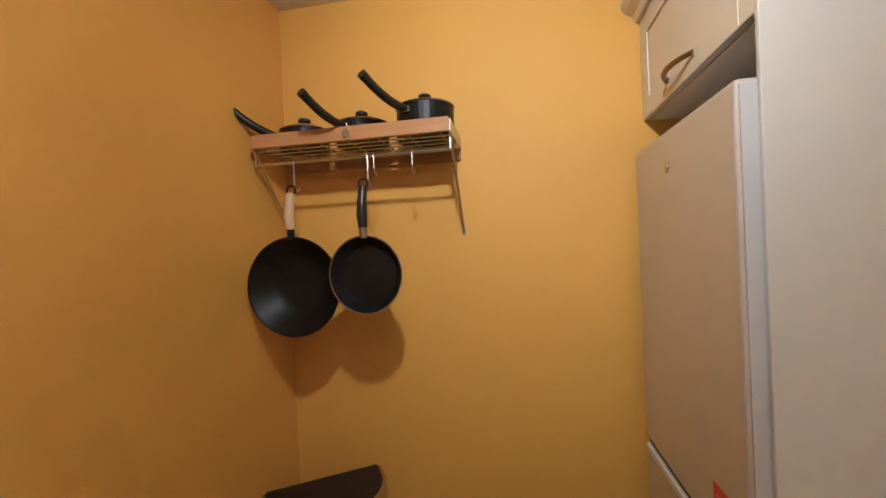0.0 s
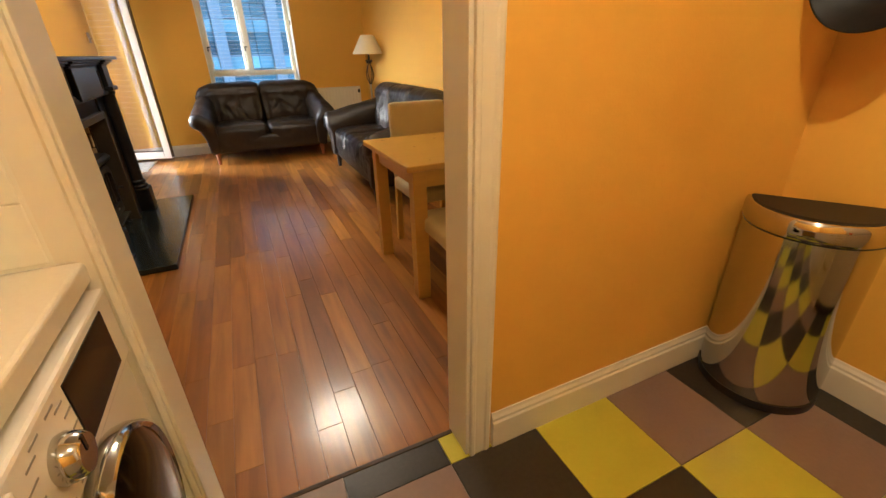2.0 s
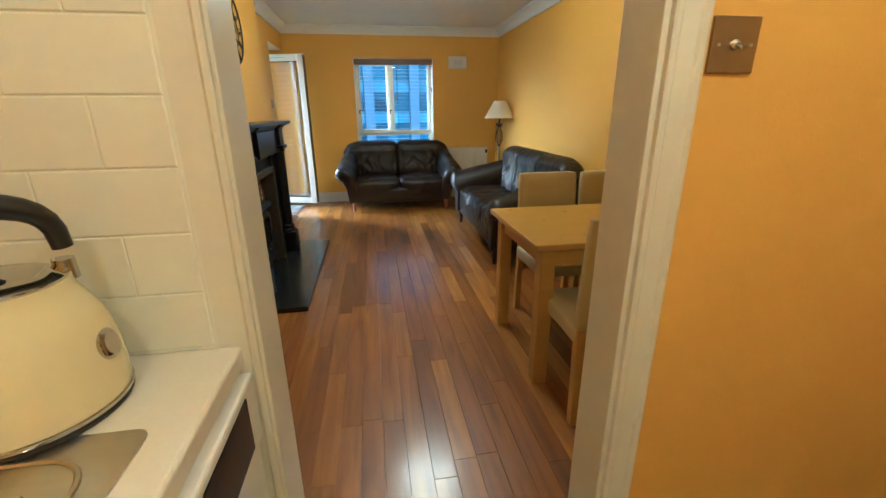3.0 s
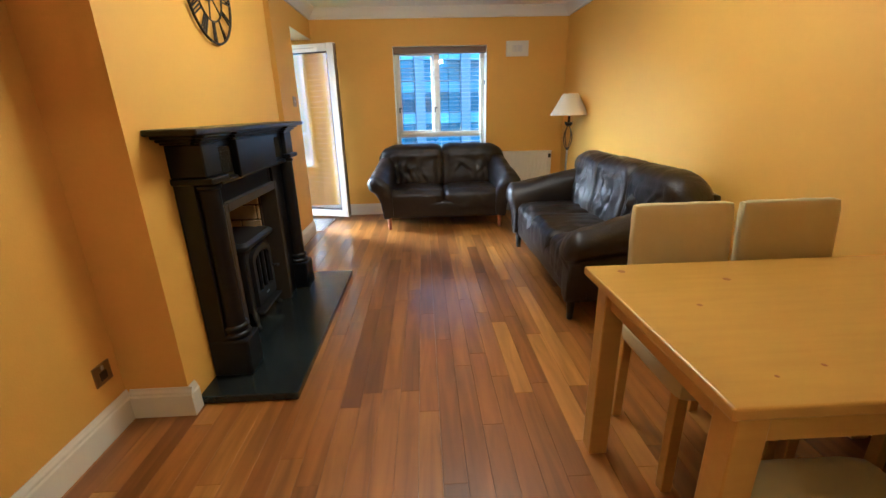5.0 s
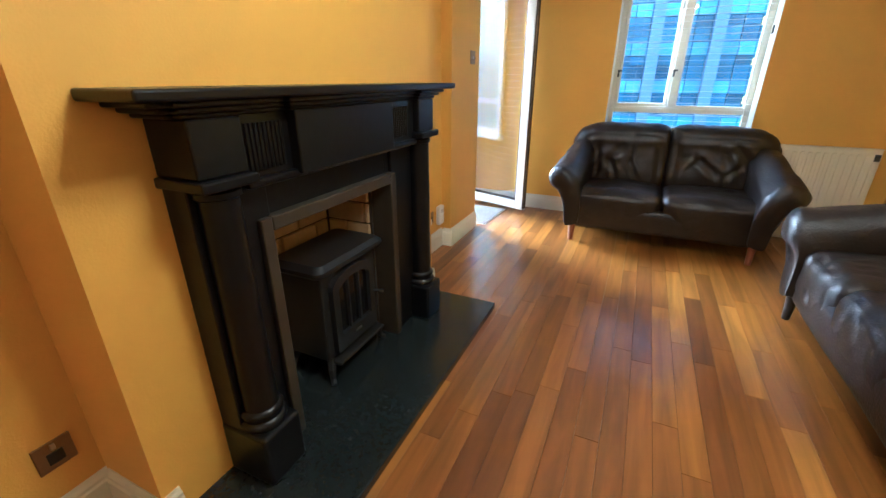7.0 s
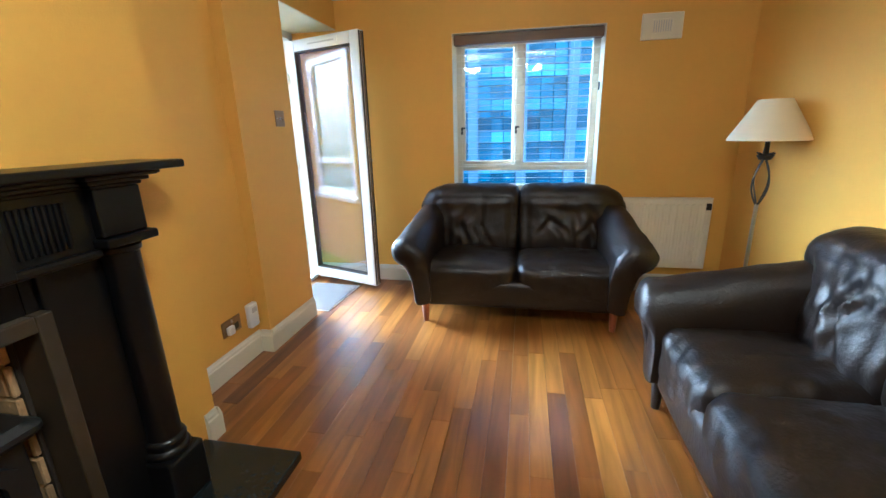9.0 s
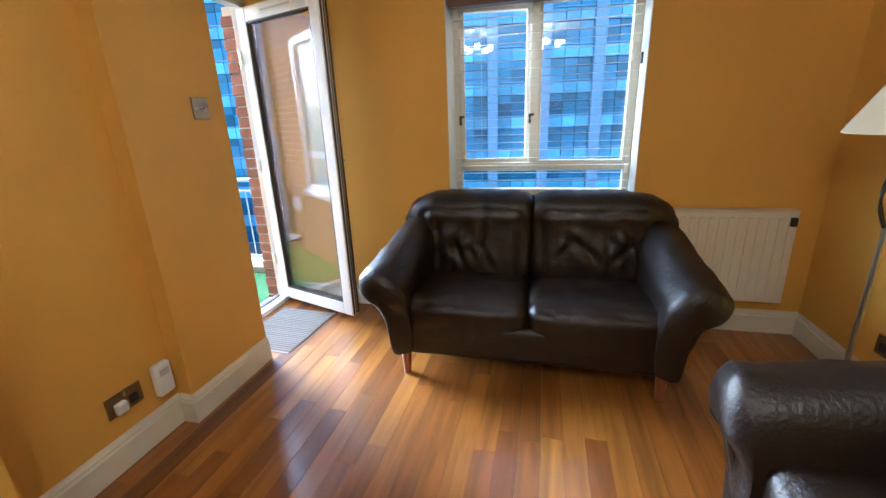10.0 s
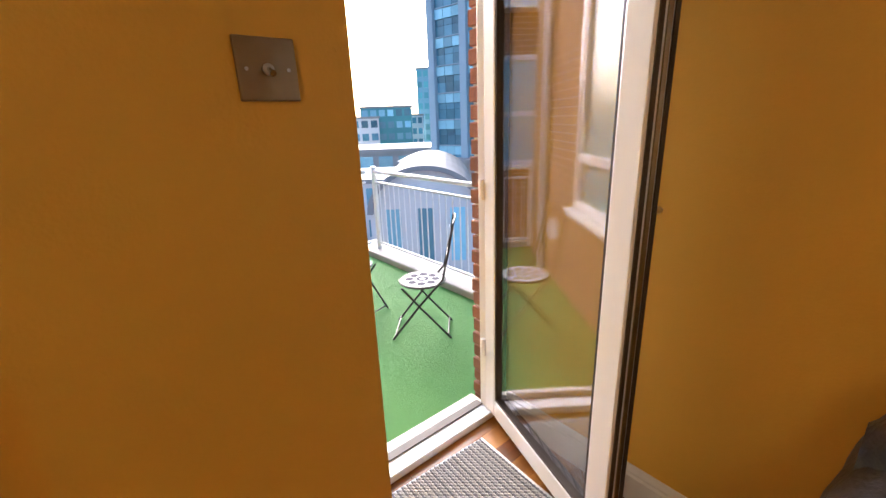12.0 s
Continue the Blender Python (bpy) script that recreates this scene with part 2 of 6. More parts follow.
# ---- more materials ----
def plank_material(name, colours, rough):
    """Boards that differ from one another, with grain along y."""
    m = material(name, colours[0], rough, bump=0.03, bump_scale=5, spread=(14, 0.9, 14))
    nt = m.node_tree
    b = nt.nodes["Principled BSDF"]
    info = nt.nodes.new("ShaderNodeObjectInfo")
    ramp = nt.nodes.new("ShaderNodeValToRGB")
    ramp.color_ramp.interpolation = "LINEAR"
    while len(ramp.color_ramp.elements) < len(colours):
        ramp.color_ramp.elements.new(0.5)
    for i, c in enumerate(colours):
        ramp.color_ramp.elements[i].position = i / (len(colours) - 1)
        ramp.color_ramp.elements[i].color = (*c, 1)
    nt.links.new(info.outputs["Random"], ramp.inputs[0])
    coord = nt.nodes.new("ShaderNodeTexCoord")
    shift = nt.nodes.new("ShaderNodeVectorMath")
    shift.operation = "MULTIPLY_ADD"
    shift.inputs[1].default_value = (12, 1.0, 12)
    nt.links.new(coord.outputs["Object"], shift.inputs[0])
    nt.links.new(info.outputs["Random"], shift.inputs[2])
    n = nt.nodes.new("ShaderNodeTexNoise")
    n.inputs["Scale"].default_value, n.inputs["Detail"].default_value = 1.6, 7
    n.inputs["Distortion"].default_value = 0.6
    nt.links.new(shift.outputs[0], n.inputs["Vector"])
    span = nt.nodes.new("ShaderNodeMapRange")
    span.inputs["From Min"].default_value, span.inputs["From Max"].default_value = 0.3, 0.7
    span.inputs["To Min"].default_value, span.inputs["To Max"].default_value = 0.66, 1.24
    nt.links.new(n.outputs[0], span.inputs[0])
    hsv = nt.nodes.new("ShaderNodeHueSaturation")
    nt.links.new(span.outputs[0], hsv.inputs["Value"])
    nt.links.new(ramp.outputs[0], hsv.inputs["Color"])
    nt.links.new(hsv.outputs[0], b.inputs["Base Color"])
    # slight cupping of the boards under the varnish
    wave = nt.nodes.new("ShaderNodeTexNoise")
    wave.inputs["Scale"].default_value, wave.inputs["Detail"].default_value = 7.0, 2
    nt.links.new(coord.outputs["Object"], wave.inputs["Vector"])
    swell = nt.nodes.new("ShaderNodeBump")
    swell.inputs["Strength"].default_value, swell.inputs["Distance"].default_value = 0.12, 0.01
    nt.links.new(wave.outputs[0], swell.inputs["Height"])
    nt.links.new(swell.outputs[0], b.inputs["Coat Normal"])
    return m


def emissive(name, colour, strength):
    m = bpy.data.materials.new(name)
    m.use_nodes = True
    b = m.node_tree.nodes["Principled BSDF"]
    b.inputs["Base Color"].default_value = (*colour, 1)
    b.inputs["Emission Color"].default_value = (*colour, 1)
    b.inputs["Emission Strength"].default_value = strength
    return m


def glass_material(name, tint=(1, 1, 1), rough=0.0):
    m = bpy.data.materials.new(name)
    m.use_nodes = True
    b = m.node_tree.nodes["Principled BSDF"]
    b.inputs["Base Color"].default_value = (*tint, 1)
    b.inputs["Roughness"].default_value = rough
    b.inputs["Transmission Weight"].default_value = 1.0
    b.inputs["IOR"].default_value = 1.55
    return m


M_PLANK = plank_material("hardwood_plank", ((0.14, 0.045, 0.004), (0.29, 0.112, 0.010), (0.20, 0.070, 0.006), (0.36, 0.150, 0.014), (0.25, 0.090, 0.008), (0.44, 0.200, 0.022)), 0.42)
for socket, value in (("Coat Weight", 0.8), ("Coat IOR", 1.5), ("Coat Roughness", 0.17), ("Specular IOR Level", 0.35)):
    M_PLANK.node_tree.nodes["Principled BSDF"].inputs[socket].default_value = value
M_TILE_Y = material("yellow_floor_tile", (0.47, 0.44, 0.015), 0.35, spots=((5, 0.4, (0.41, 0.37, 0.015)), (70, 0.2, (0.52, 0.48, 0.04))), bump=0.05, vary=0.06)
M_TILE_M = material("mauve_floor_tile", (0.21, 0.145, 0.115), 0.35, spots=((6, 0.4, (0.18, 0.12, 0.095)), (70, 0.2, (0.26, 0.18, 0.15))), bump=0.05, vary=0.06)
M_TILE_K = material("black_floor_tile", (0.022, 0.018, 0.013), 0.35, spots=((6, 0.4, (0.03, 0.025, 0.018)), (70, 0.3, (0.05, 0.04, 0.03))), bump=0.05, vary=0.1)
M_TILE_W = material("white_wall_tile", (0.75, 0.745, 0.62), 0.12, spots=((4, 0.2, (0.74, 0.70, 0.60)),), bump=0.02, bump_scale=12, vary=0.03)
M_GROUT = material("pale_grout", (0.55, 0.52, 0.45), 0.85, bump=0.1)
M_NONSTICK = material("black_nonstick", (0.007, 0.007, 0.007), 0.40, spots=((40, 0.3, (0.02, 0.02, 0.02)),))
M_NONSTICK.node_tree.nodes["Principled BSDF"].inputs["Specular IOR Level"].default_value = 0.25
M_FLAP = material("matt_black_flap", (0.006, 0.006, 0.006), 0.55, bump=0.05)
M_PLASTIC = material("black_plastic", (0.014, 0.013, 0.012), 0.32, spots=((30, 0.2, (0.02, 0.02, 0.02)),))
M_WOODBAR = material("rack_wood", (0.44, 0.23, 0.07), 0.45, spots=((4, 0.6, (0.34, 0.165, 0.05)),), spread=(8, 1, 8))
M_FRIDGE = material("silver_fridge_door", (0.60, 0.56, 0.51), 0.35, 0.25, spots=((3, 0.2, (0.55, 0.51, 0.46)),), bump=0.05, bump_scale=300)
M_FRSIDE = material("pale_grey_fridge_side", (0.50, 0.50, 0.52), 0.4, spots=((5, 0.2, (0.46, 0.46, 0.48)),))
M_DARK = material("dark_gap", (0.03, 0.028, 0.025), 0.6)
M_RED = material("red_sticker", (0.62, 0.045, 0.02), 0.4, spots=((20, 0.2, (0.5, 0.04, 0.02)),))
M_INK = material("pale_ink", (0.72, 0.20, 0.12), 0.5)
M_GREYINK = material("grey_ink", (0.25, 0.24, 0.22), 0.5)
M_TOP = material("cream_laminate", (0.76, 0.72, 0.60), 0.3, spots=((120, 0.25, (0.66, 0.61, 0.5)), (5, 0.15, (0.7, 0.66, 0.54))))
M_KETTLE = material("cream_enamel", (0.74, 0.66, 0.36), 0.12, spots=((4, 0.15, (0.7, 0.61, 0.32)),), coat=0.5)
M_WM = material("white_appliance", (0.78, 0.76, 0.70), 0.25, spots=((4, 0.15, (0.72, 0.70, 0.62)),))
M_DISPLAY = material("black_glass_panel", (0.006, 0.006, 0.006), 0.08)
M_BRICK = material("fire_brick", (0.50, 0.34, 0.14), 0.85, spots=((8, 0.6, (0.38, 0.24, 0.10)), (60, 0.4, (0.55, 0.39, 0.19))), bump=0.4, bump_scale=60, vary=0.15)
M_SOOT = material("dark_mortar", (0.035, 0.026, 0.016), 0.9, bump=0.3)
M_GUNMETAL = material("gunmetal_trim", (0.06, 0.047, 0.03), 0.42, 0.35, spots=((20, 0.4, (0.04, 0.032, 0.02)),))
M_STOVE = material("black_cast_iron", (0.012, 0.012, 0.012), 0.42, spots=((60, 0.4, (0.022, 0.022, 0.022)),), bump=0.1, bump_scale=150)
M_IRON = material("dark_iron", (0.035, 0.03, 0.024), 0.45, 0.6, spots=((30, 0.4, (0.05, 0.04, 0.03)),), bump=0.1)
M_SHADE = material("cream_lamp_shade", (0.78, 0.68, 0.46), 0.8, spots=((5, 0.2, (0.74, 0.65, 0.48)),), bump=0.15, bump_scale=220)
M_RAD = material("white_radiator", (0.74, 0.69, 0.56), 0.35, spots=((4, 0.2, (0.70, 0.64, 0.50)),))
M_FOOT = material("reddish_wood", (0.30, 0.10, 0.035), 0.35, spots=((6, 0.5, (0.22, 0.07, 0.025)),), spread=(6, 6, 1))
M_BLIND = material("cream_blind_slat", (0.74, 0.70, 0.60), 0.45)
M_BLINDBOX = material("brown_wood_pelmet", (0.16, 0.09, 0.035), 0.45, spots=((4, 0.5, (0.12, 0.06, 0.025)),), spread=(1, 8, 8))
M_WINFRAME = material("cream_window_frame", (0.72, 0.66, 0.52), 0.35, spots=((6, 0.2, (0.66, 0.6, 0.46)),))
M_PANE = glass_material("window_glass")
M_RUBBER = material("brown_rubber_seal", (0.05, 0.032, 0.018), 0.6)
M_MATA = material("pale_mat_yarn", (0.46, 0.45, 0.42), 0.95, bump=0.3, bump_scale=300, vary=0.1)
M_MATB = material("grey_mat_yarn", (0.22, 0.22, 0.23), 0.95, bump=0.3, bump_scale=300, vary=0.2)
M_GRASS = material("artificial_grass", (0.050, 0.18, 0.024), 0.85, spots=((3, 0.4, (0.042, 0.15, 0.020)), (160, 0.6, (0.075, 0.235, 0.038))), bump=0.8, bump_scale=260)
M_RAIL = material("white_rail_paint", (0.78, 0.77, 0.74), 0.4, spots=((10, 0.3, (0.62, 0.58, 0.5)),), bump=0.05)
M_MOSAIC = material("white_mosaic", (0.58, 0.57, 0.54), 0.85, spots=((25, 0.3, (0.6, 0.58, 0.54)),))
M_MOSAICD = material("dark_mosaic", (0.05, 0.045, 0.055), 0.9)
M_REDBRICK = material("red_brick", (0.26, 0.12, 0.075), 0.85, spots=((9, 0.5, (0.2, 0.09, 0.05)), (70, 0.4, (0.32, 0.17, 0.11))), bump=0.4, vary=0.15)
M_STONE = material("concrete_kerb", (0.40, 0.38, 0.33), 0.85, spots=((6, 0.5, (0.28, 0.26, 0.21)),), bump=0.2)
M_BULB = emissive("warm_bulb", (1.0, 0.72, 0.42), 8)


# ---- soft shapes ----
def pillow(cx, cy, cz, sx, sy, sz, radius, puff=(0, 0, 0), wrinkle=0.0, wscale=8.0, n=10, seed=0.0, tilt=0.0):
    """A stuffed box: rounded edges, swollen faces and creases."""
    bm = bmesh.new()
    bmesh.ops.create_cube(bm, size=2.0)
    bmesh.ops.subdivide_edges(bm, edges=bm.edges[:], cuts=n, use_grid_fill=True)
    hx, hy, hz = sx / 2, sy / 2, sz / 2
    r = min(radius, hx, hy, hz)
    lean = Matrix.Rotation(radians(tilt), 4, "X")
    for v in bm.verts:
        u = v.co.copy()
        p = Vector((u.x * hx, u.y * hy, u.z * hz))
        core = Vector((max(-hx + r, min(hx - r, p.x)), max(-hy + r, min(hy - r, p.y)), max(-hz + r, min(hz - r, p.z))))
        d = p - core
        if d.length > 1e-6:
            p = core + d.normalized() * r
        sw = lambda a, b: max(0.0, (1 - a * a)) * max(0.0, (1 - b * b))
        p.x += math.copysign(puff[0], u.x) * sw(u.y, u.z) * abs(u.x)
        p.y += math.copysign(puff[1], u.y) * sw(u.x, u.z) * abs(u.y)
        p.z += math.copysign(puff[2], u.z) * sw(u.x, u.y) * abs(u.z)
        if wrinkle:
            q = Vector((p.x * wscale + seed, p.y * wscale, p.z * wscale * 0.55))
            f = noise.noise(q) + 0.5 * noise.noise(q * 2.3)
            crease = (1 - abs(f)) ** 3
            p += Vector((u.x, u.y, u.z)).normalized() * wrinkle * (0.6 * f - crease)
        v.co = lean @ p + Vector((cx, cy, cz))
    return bm


def loft(rings, cap=True):
    bm = bmesh.new()
    vs = [[bm.verts.new(p) for p in ring] for ring in rings]
    n = len(rings[0])
    for a, b in zip(vs, vs[1:]):
        for k in range(n):
            bm.faces.new((a[k], a[(k + 1) % n], b[(k + 1) % n], b[k]))
    if cap:
        bm.faces.new(vs[0])
        bm.faces.new(vs[-1])
    return bm


def rounded_loop(w, h, r, z, steps=6, cx=0.0, cy=0.0):
    pts = []
    for sx, sy, a0 in ((1, 1, 0), (-1, 1, 90), (-1, -1, 180), (1, -1, 270)):
        for i in range(steps + 1):
            a = radians(a0 + 90 * i / steps)
            pts.append((cx + sx * (w / 2 - r) + r * math.cos(a), cy + sy * (h / 2 - r) + r * math.sin(a), z))
    return pts


# ---- woodwork of the rooms ----
SKIRT = ((0, 0), (0.018, 0), (0.018, 0.105), (0.013, 0.112), (0.013, 0.122), (0.007, 0.132), (0.004, 0.142), (0, 0.142))


def skirting(name, p0, p1, side, label="white painted moulded skirting board"):
    return structure(name, prism(SKIRT, (*p0, 0.0), (*p1, 0.0), side=(*side, 0)), M_WHITE, label, "skirting")


skirting("baseboard_1", (LX0, LY0), (LX0, CHY0), (1, 0))
skirting("baseboard_2", (LX0 + 0.018, CHY0), (CHX + 0.018, CHY0), (0, -1))
skirting("baseboard_3", (CHX, CHY0), (CHX, 1.985), (1, 0))
skirting("baseboard_4", (CHX, 3.605), (CHX, CHY1), (1, 0))
skirting("baseboard_5", (LX0, CHY1), (CHX + 0.018, CHY1), (0, 1))
skirting("baseboard_6", (LX0, CHY1 + 0.018), (LX0, PY0), (1, 0))
skirting("baseboard_7", (LX0 + 0.018, PY0), (PX + 0.018, PY0), (0, -1))
skirting("baseboard_8", (PX, PY0), (PX, PY1), (1, 0))
skirting("baseboard_9", (FX + 0.06, LY1), (LX1, LY1), (0, -1))
skirting("baseboard_10", (LX1, LY0), (LX1, LY1 - 0.018), (-1, 0))
skirting("baseboard_11", (DX1 + 0.09, LY0), (LX1 - 0.018, LY0), (0, 1))
skirting("baseboard_12", (DX1 + 0.096, 0), (LX1, 0), (0, -1), "white painted kitchen skirting board")
skirting("baseboard_13", (LX1, -1.22), (LX1, -0.018), (-1, 0), "white painted kitchen skirting board")
skirting("baseboard_14", (LX0, LY0), (DX0 - 0.09, LY0), (0, 1))

def cornice(name, p0, p1, side):
    prof = [(0.0, 0.0), (0.11, 0.0), (0.11, -0.012), (0.095, -0.02), (0.07, -0.035), (0.045, -0.06), (0.028, -0.085), (0.02, -0.092), (0.02, -0.105), (0.0, -0.105)]
    return structure(name, prism(prof, (*p0, CEIL), (*p1, CEIL), side=(*side, 0)), M_CEIL, "white plaster cornice below the ceiling", "cornice")


cornice("trim_1", (LX0 + 0.0, LY1), (LX1, LY1), (0, -1))
cornice("trim_2", (LX1, LY0), (LX1, LY1), (-1, 0))
cornice("trim_3", (LX0, LY0), (LX0, CHY0), (1, 0))
cornice("trim_4", (CHX, CHY0), (CHX, CHY1), (1, 0))
cornice("trim_5", (LX0, CHY1), (LX0, PY0), (1, 0))
cornice("trim_6", (PX, PY0), (PX, LY1), (1, 0))
cornice("trim_7", (LX0, LY0), (LX1, LY0), (0, 1))

# doorway lining and architraves
structure("door_lining", boxes((DX0 - 0.03, DX0, -0.004, LY0 + 0.004, 0, DTOP), (DX1, DX1 + 0.03, -0.004, LY0 + 0.004, 0, DTOP), (DX0 - 0.03, DX1 + 0.03, -0.004, LY0 + 0.004, DTOP, DTOP + 0.03), bevel=0.002), M_WHITE, "white painted lining of the open doorway", "door frame")
ARCH = ((0, 0), (0.016, 0), (0.018, 0.004), (0.018, 0.012), (0.013, 0.018), (0.013, 0.05), (0.017, 0.056), (0.017, 0.066), (0.010, 0.075), (0, 0.08))


def architrave(name, y, out, x_in, away):
    """One upright: out is the way it stands off the wall, away the way it runs from the opening."""
    return structure(name, prism(ARCH, (x_in, y, 0), (x_in, y, DTOP + 0.08), up=(away, 0, 0), side=(0, out, 0)), M_WHITE, "white painted moulded door architrave", "architrave")


architrave("trim_8", 0, -1, DX1 + 0.012, 1)
architrave("trim_9", LY0, 1, DX1 + 0.012, 1)
structure("trim_10", prism(((0, 0), (0.016, 0), (0.018, 0.004), (0.018, 0.010), (0.012, 0.016), (0.012, 0.07), (0, 0.07)), (DX0 - 0.006, 0, 0), (DX0 - 0.006, 0, DTOP + 0.08), up=(-1, 0, 0), side=(0, -1, 0)), M_WHITE, "white painted door architrave beside the wall tiles", "architrave")
architrave("trim_11", LY0, 1, DX0 - 0.012, -1)
structure("trim_12", boxes((DX0 - 0.09, DX1 + 0.09, -0.018, 0, DTOP + 0.012, DTOP + 0.09), (DX0 - 0.09, DX1 + 0.09, LY0, LY0 + 0.018, DTOP + 0.012, DTOP + 0.09), bevel=0.004), M_WHITE, "white painted head of the door architrave", "architrave")

# ---- chimney breast with its fire opening ----
OY0, OY1, OZ = 2.383, 3.065, 0.83
structure("chimney_breast", prism(((CHY0, 0), (OY0, 0), (OY0, OZ), (OY1, OZ), (OY1, 0), (CHY1, 0), (CHY1, CEIL), (CHY0, CEIL)), (LX0, 0, 0), (CHX, 0, 0), side=(0, 1, 0)), M_WALL, "yellow painted chimney breast", "wall")


# ---- living room: fireplace ----
def fireplace():
    t = thing("fireplace", CHX, 2.8, 0, "black painted wooden fire surround on a polished black hearth", "fireplace")
    part("hearth", boxes((-0.25, 0.455, -0.81, 0.79, 0.0, 0.04), bevel=0.006), M_SLATE, t, "polished black granite hearth")
    mid = -0.045
    for s, y0, y1 in ((-1, -0.645, -0.40), (1, 0.30, 0.60)):
        part("leg", boxes((0.0, 0.09, y0, y1, 0.04, 1.02), bevel=0.004), M_BLACK, t)
        c = mid + s * 0.53 + (0.04 if s > 0 else 0.0)
        part("plinth_block", boxes((0.0, 0.190, c - 0.076, c + 0.076, 0.04, 0.235), bevel=0.012, segments=3), M_BLACK, t)
        base = ((0.0, 0.235), (0.070, 0.235), (0.074, 0.243), (0.074, 0.252), (0.068, 0.260), (0.062, 0.264), (0.061, 0.272), (0.066, 0.280), (0.068, 0.289), (0.064, 0.297), (0.055, 0.302), (0.054, 0.315), (0.052, 0.97), (0.060, 0.976), (0.060, 0.99), (0.052, 0.996), (0.052, 1.0), (0.0, 1.0))
        part("column", lathe(base, 32, (0.108, c, 0)), M_BLACK, t, smooth=True)
        cap = boxes((0.0, 0.180, c - 0.085, c + 0.085, 1.0, 1.028), (0.0, 0.155, c - 0.074, c + 0.074, 1.028, 1.17), bevel=0.006)
        part("capital", cap, M_BLACK, t)
    part("frieze", boxes((0.0, 0.125, mid - 0.46, mid + 0.50, 0.99, 1.17), bevel=0.003), M_BLACK, t)
    part("frieze_bead", boxes((0.0, 0.145, mid - 0.455, mid + 0.495, 0.975, 1.0), bevel=0.008), M_BLACK, t)
    part("centre_tablet", boxes((0.12, 0.160, mid - 0.27, mid + 0.27, 0.985, 1.172), bevel=0.005), M_BLACK, t)
    for s in (-1, 1):
        for i in range(9):
            y = mid + s * (0.305 + i * 0.0150)
            part("flute", tube([(0.128, y, 1.02), (0.128, y, 1.145)], 0.0062, 8), M_BLACK, t)
    # moulded shelf, stepping out over the capitals and the tablet
    for z0, z1, o in ((1.17, 1.182, 0.0), (1.182, 1.196, 0.016), (1.196, 1.210, 0.034)):
        part("shelf_moulding", boxes((0, 0.13 + o, mid - 0.63 - o * 1.6, mid + 0.67 + o * 1.6, z0, z1), (0.1, 0.155 + o, mid - 0.28 - o, mid + 0.28 + o, z0, z1), (0.1, 0.160 + o, mid - 0.612 - o, mid - 0.448 + o, z0, z1), (0.1, 0.160 + o, mid + 0.488 - o, mid + 0.652 + o, z0, z1), bevel=0.005), M_BLACK, t)
    part("shelf", boxes((0, 0.212, -0.775, 0.735, 1.210, 1.236), bevel=0.007, segments=3), M_BLACK, t)
    for span in ((0.0, 0.075, -0.50, -0.417, 0.04, 0.985), (0.0, 0.075, 0.267, 0.50, 0.04, 0.985), (0.0, 0.075, -0.417, 0.267, OZ, 0.985)):
        part("inner_panel", boxes(span, bevel=0.003), M_BLACK, t)
    part("trim_frame", boxes((0.0, 0.11, -0.455, -0.412, 0.04, 0.87), (0.0, 0.11, 0.262, 0.305, 0.04, 0.87), (0.0, 0.11, -0.412, 0.262, 0.825, 0.87), bevel=0.005), M_GUNMETAL, t, "gunmetal metal trim round the opening")
    return t


fire = fireplace()


def firebox():
    box_back = structure("firebox", boxes((LX0, LX0 + 0.012, OY0 + 0.0, OY1, 0.04, OZ), (LX0 + 0.012, CHX, OY0, OY0 + 0.012, 0.04, OZ), (LX0 + 0.012, CHX, OY1 - 0.012, OY1, 0.04, OZ)), M_SOOT, "brick lined fire opening with dark mortar", "firebox")
    bw, bh, g = 0.215, 0.098, 0.008

    def brick(x0, x1, y0, y1, z0, z1):
        part("brick", boxes((x0, x1, y0, y1, z0, z1), bevel=0.004, segments=1), M_BRICK, box_back)

    row, z = 0, 0.045
    while z < OZ - 0.02:
        z1 = min(z + bh, OZ - 0.004)
        y = OY0 + 0.03 - (row % 2) * bw / 2
        while y < OY1 - 0.03:
            a, b = max(y, OY0 + 0.03), min(y + bw, OY1 - 0.03)
            if b - a > 0.03:
                brick(LX0 + 0.012, LX0 + 0.03, a + g / 2, b - g / 2, z, z1 - g)
            y += bw
        x = LX0 + 0.03 - (row % 2) * bw / 2
        while x < CHX - 0.01:
            a, b = max(x, LX0 + 0.03), min(x + bw, CHX - 0.002)
            if b - a > 0.02:
                brick(a + g / 2, b - g / 2, OY1 - 0.03, OY1 - 0.012, z, z1 - g)
                brick(a + g / 2, b - g / 2, OY0 + 0.012, OY0 + 0.03, z, z1 - g)
            x += bw
        z += bh
        row += 1


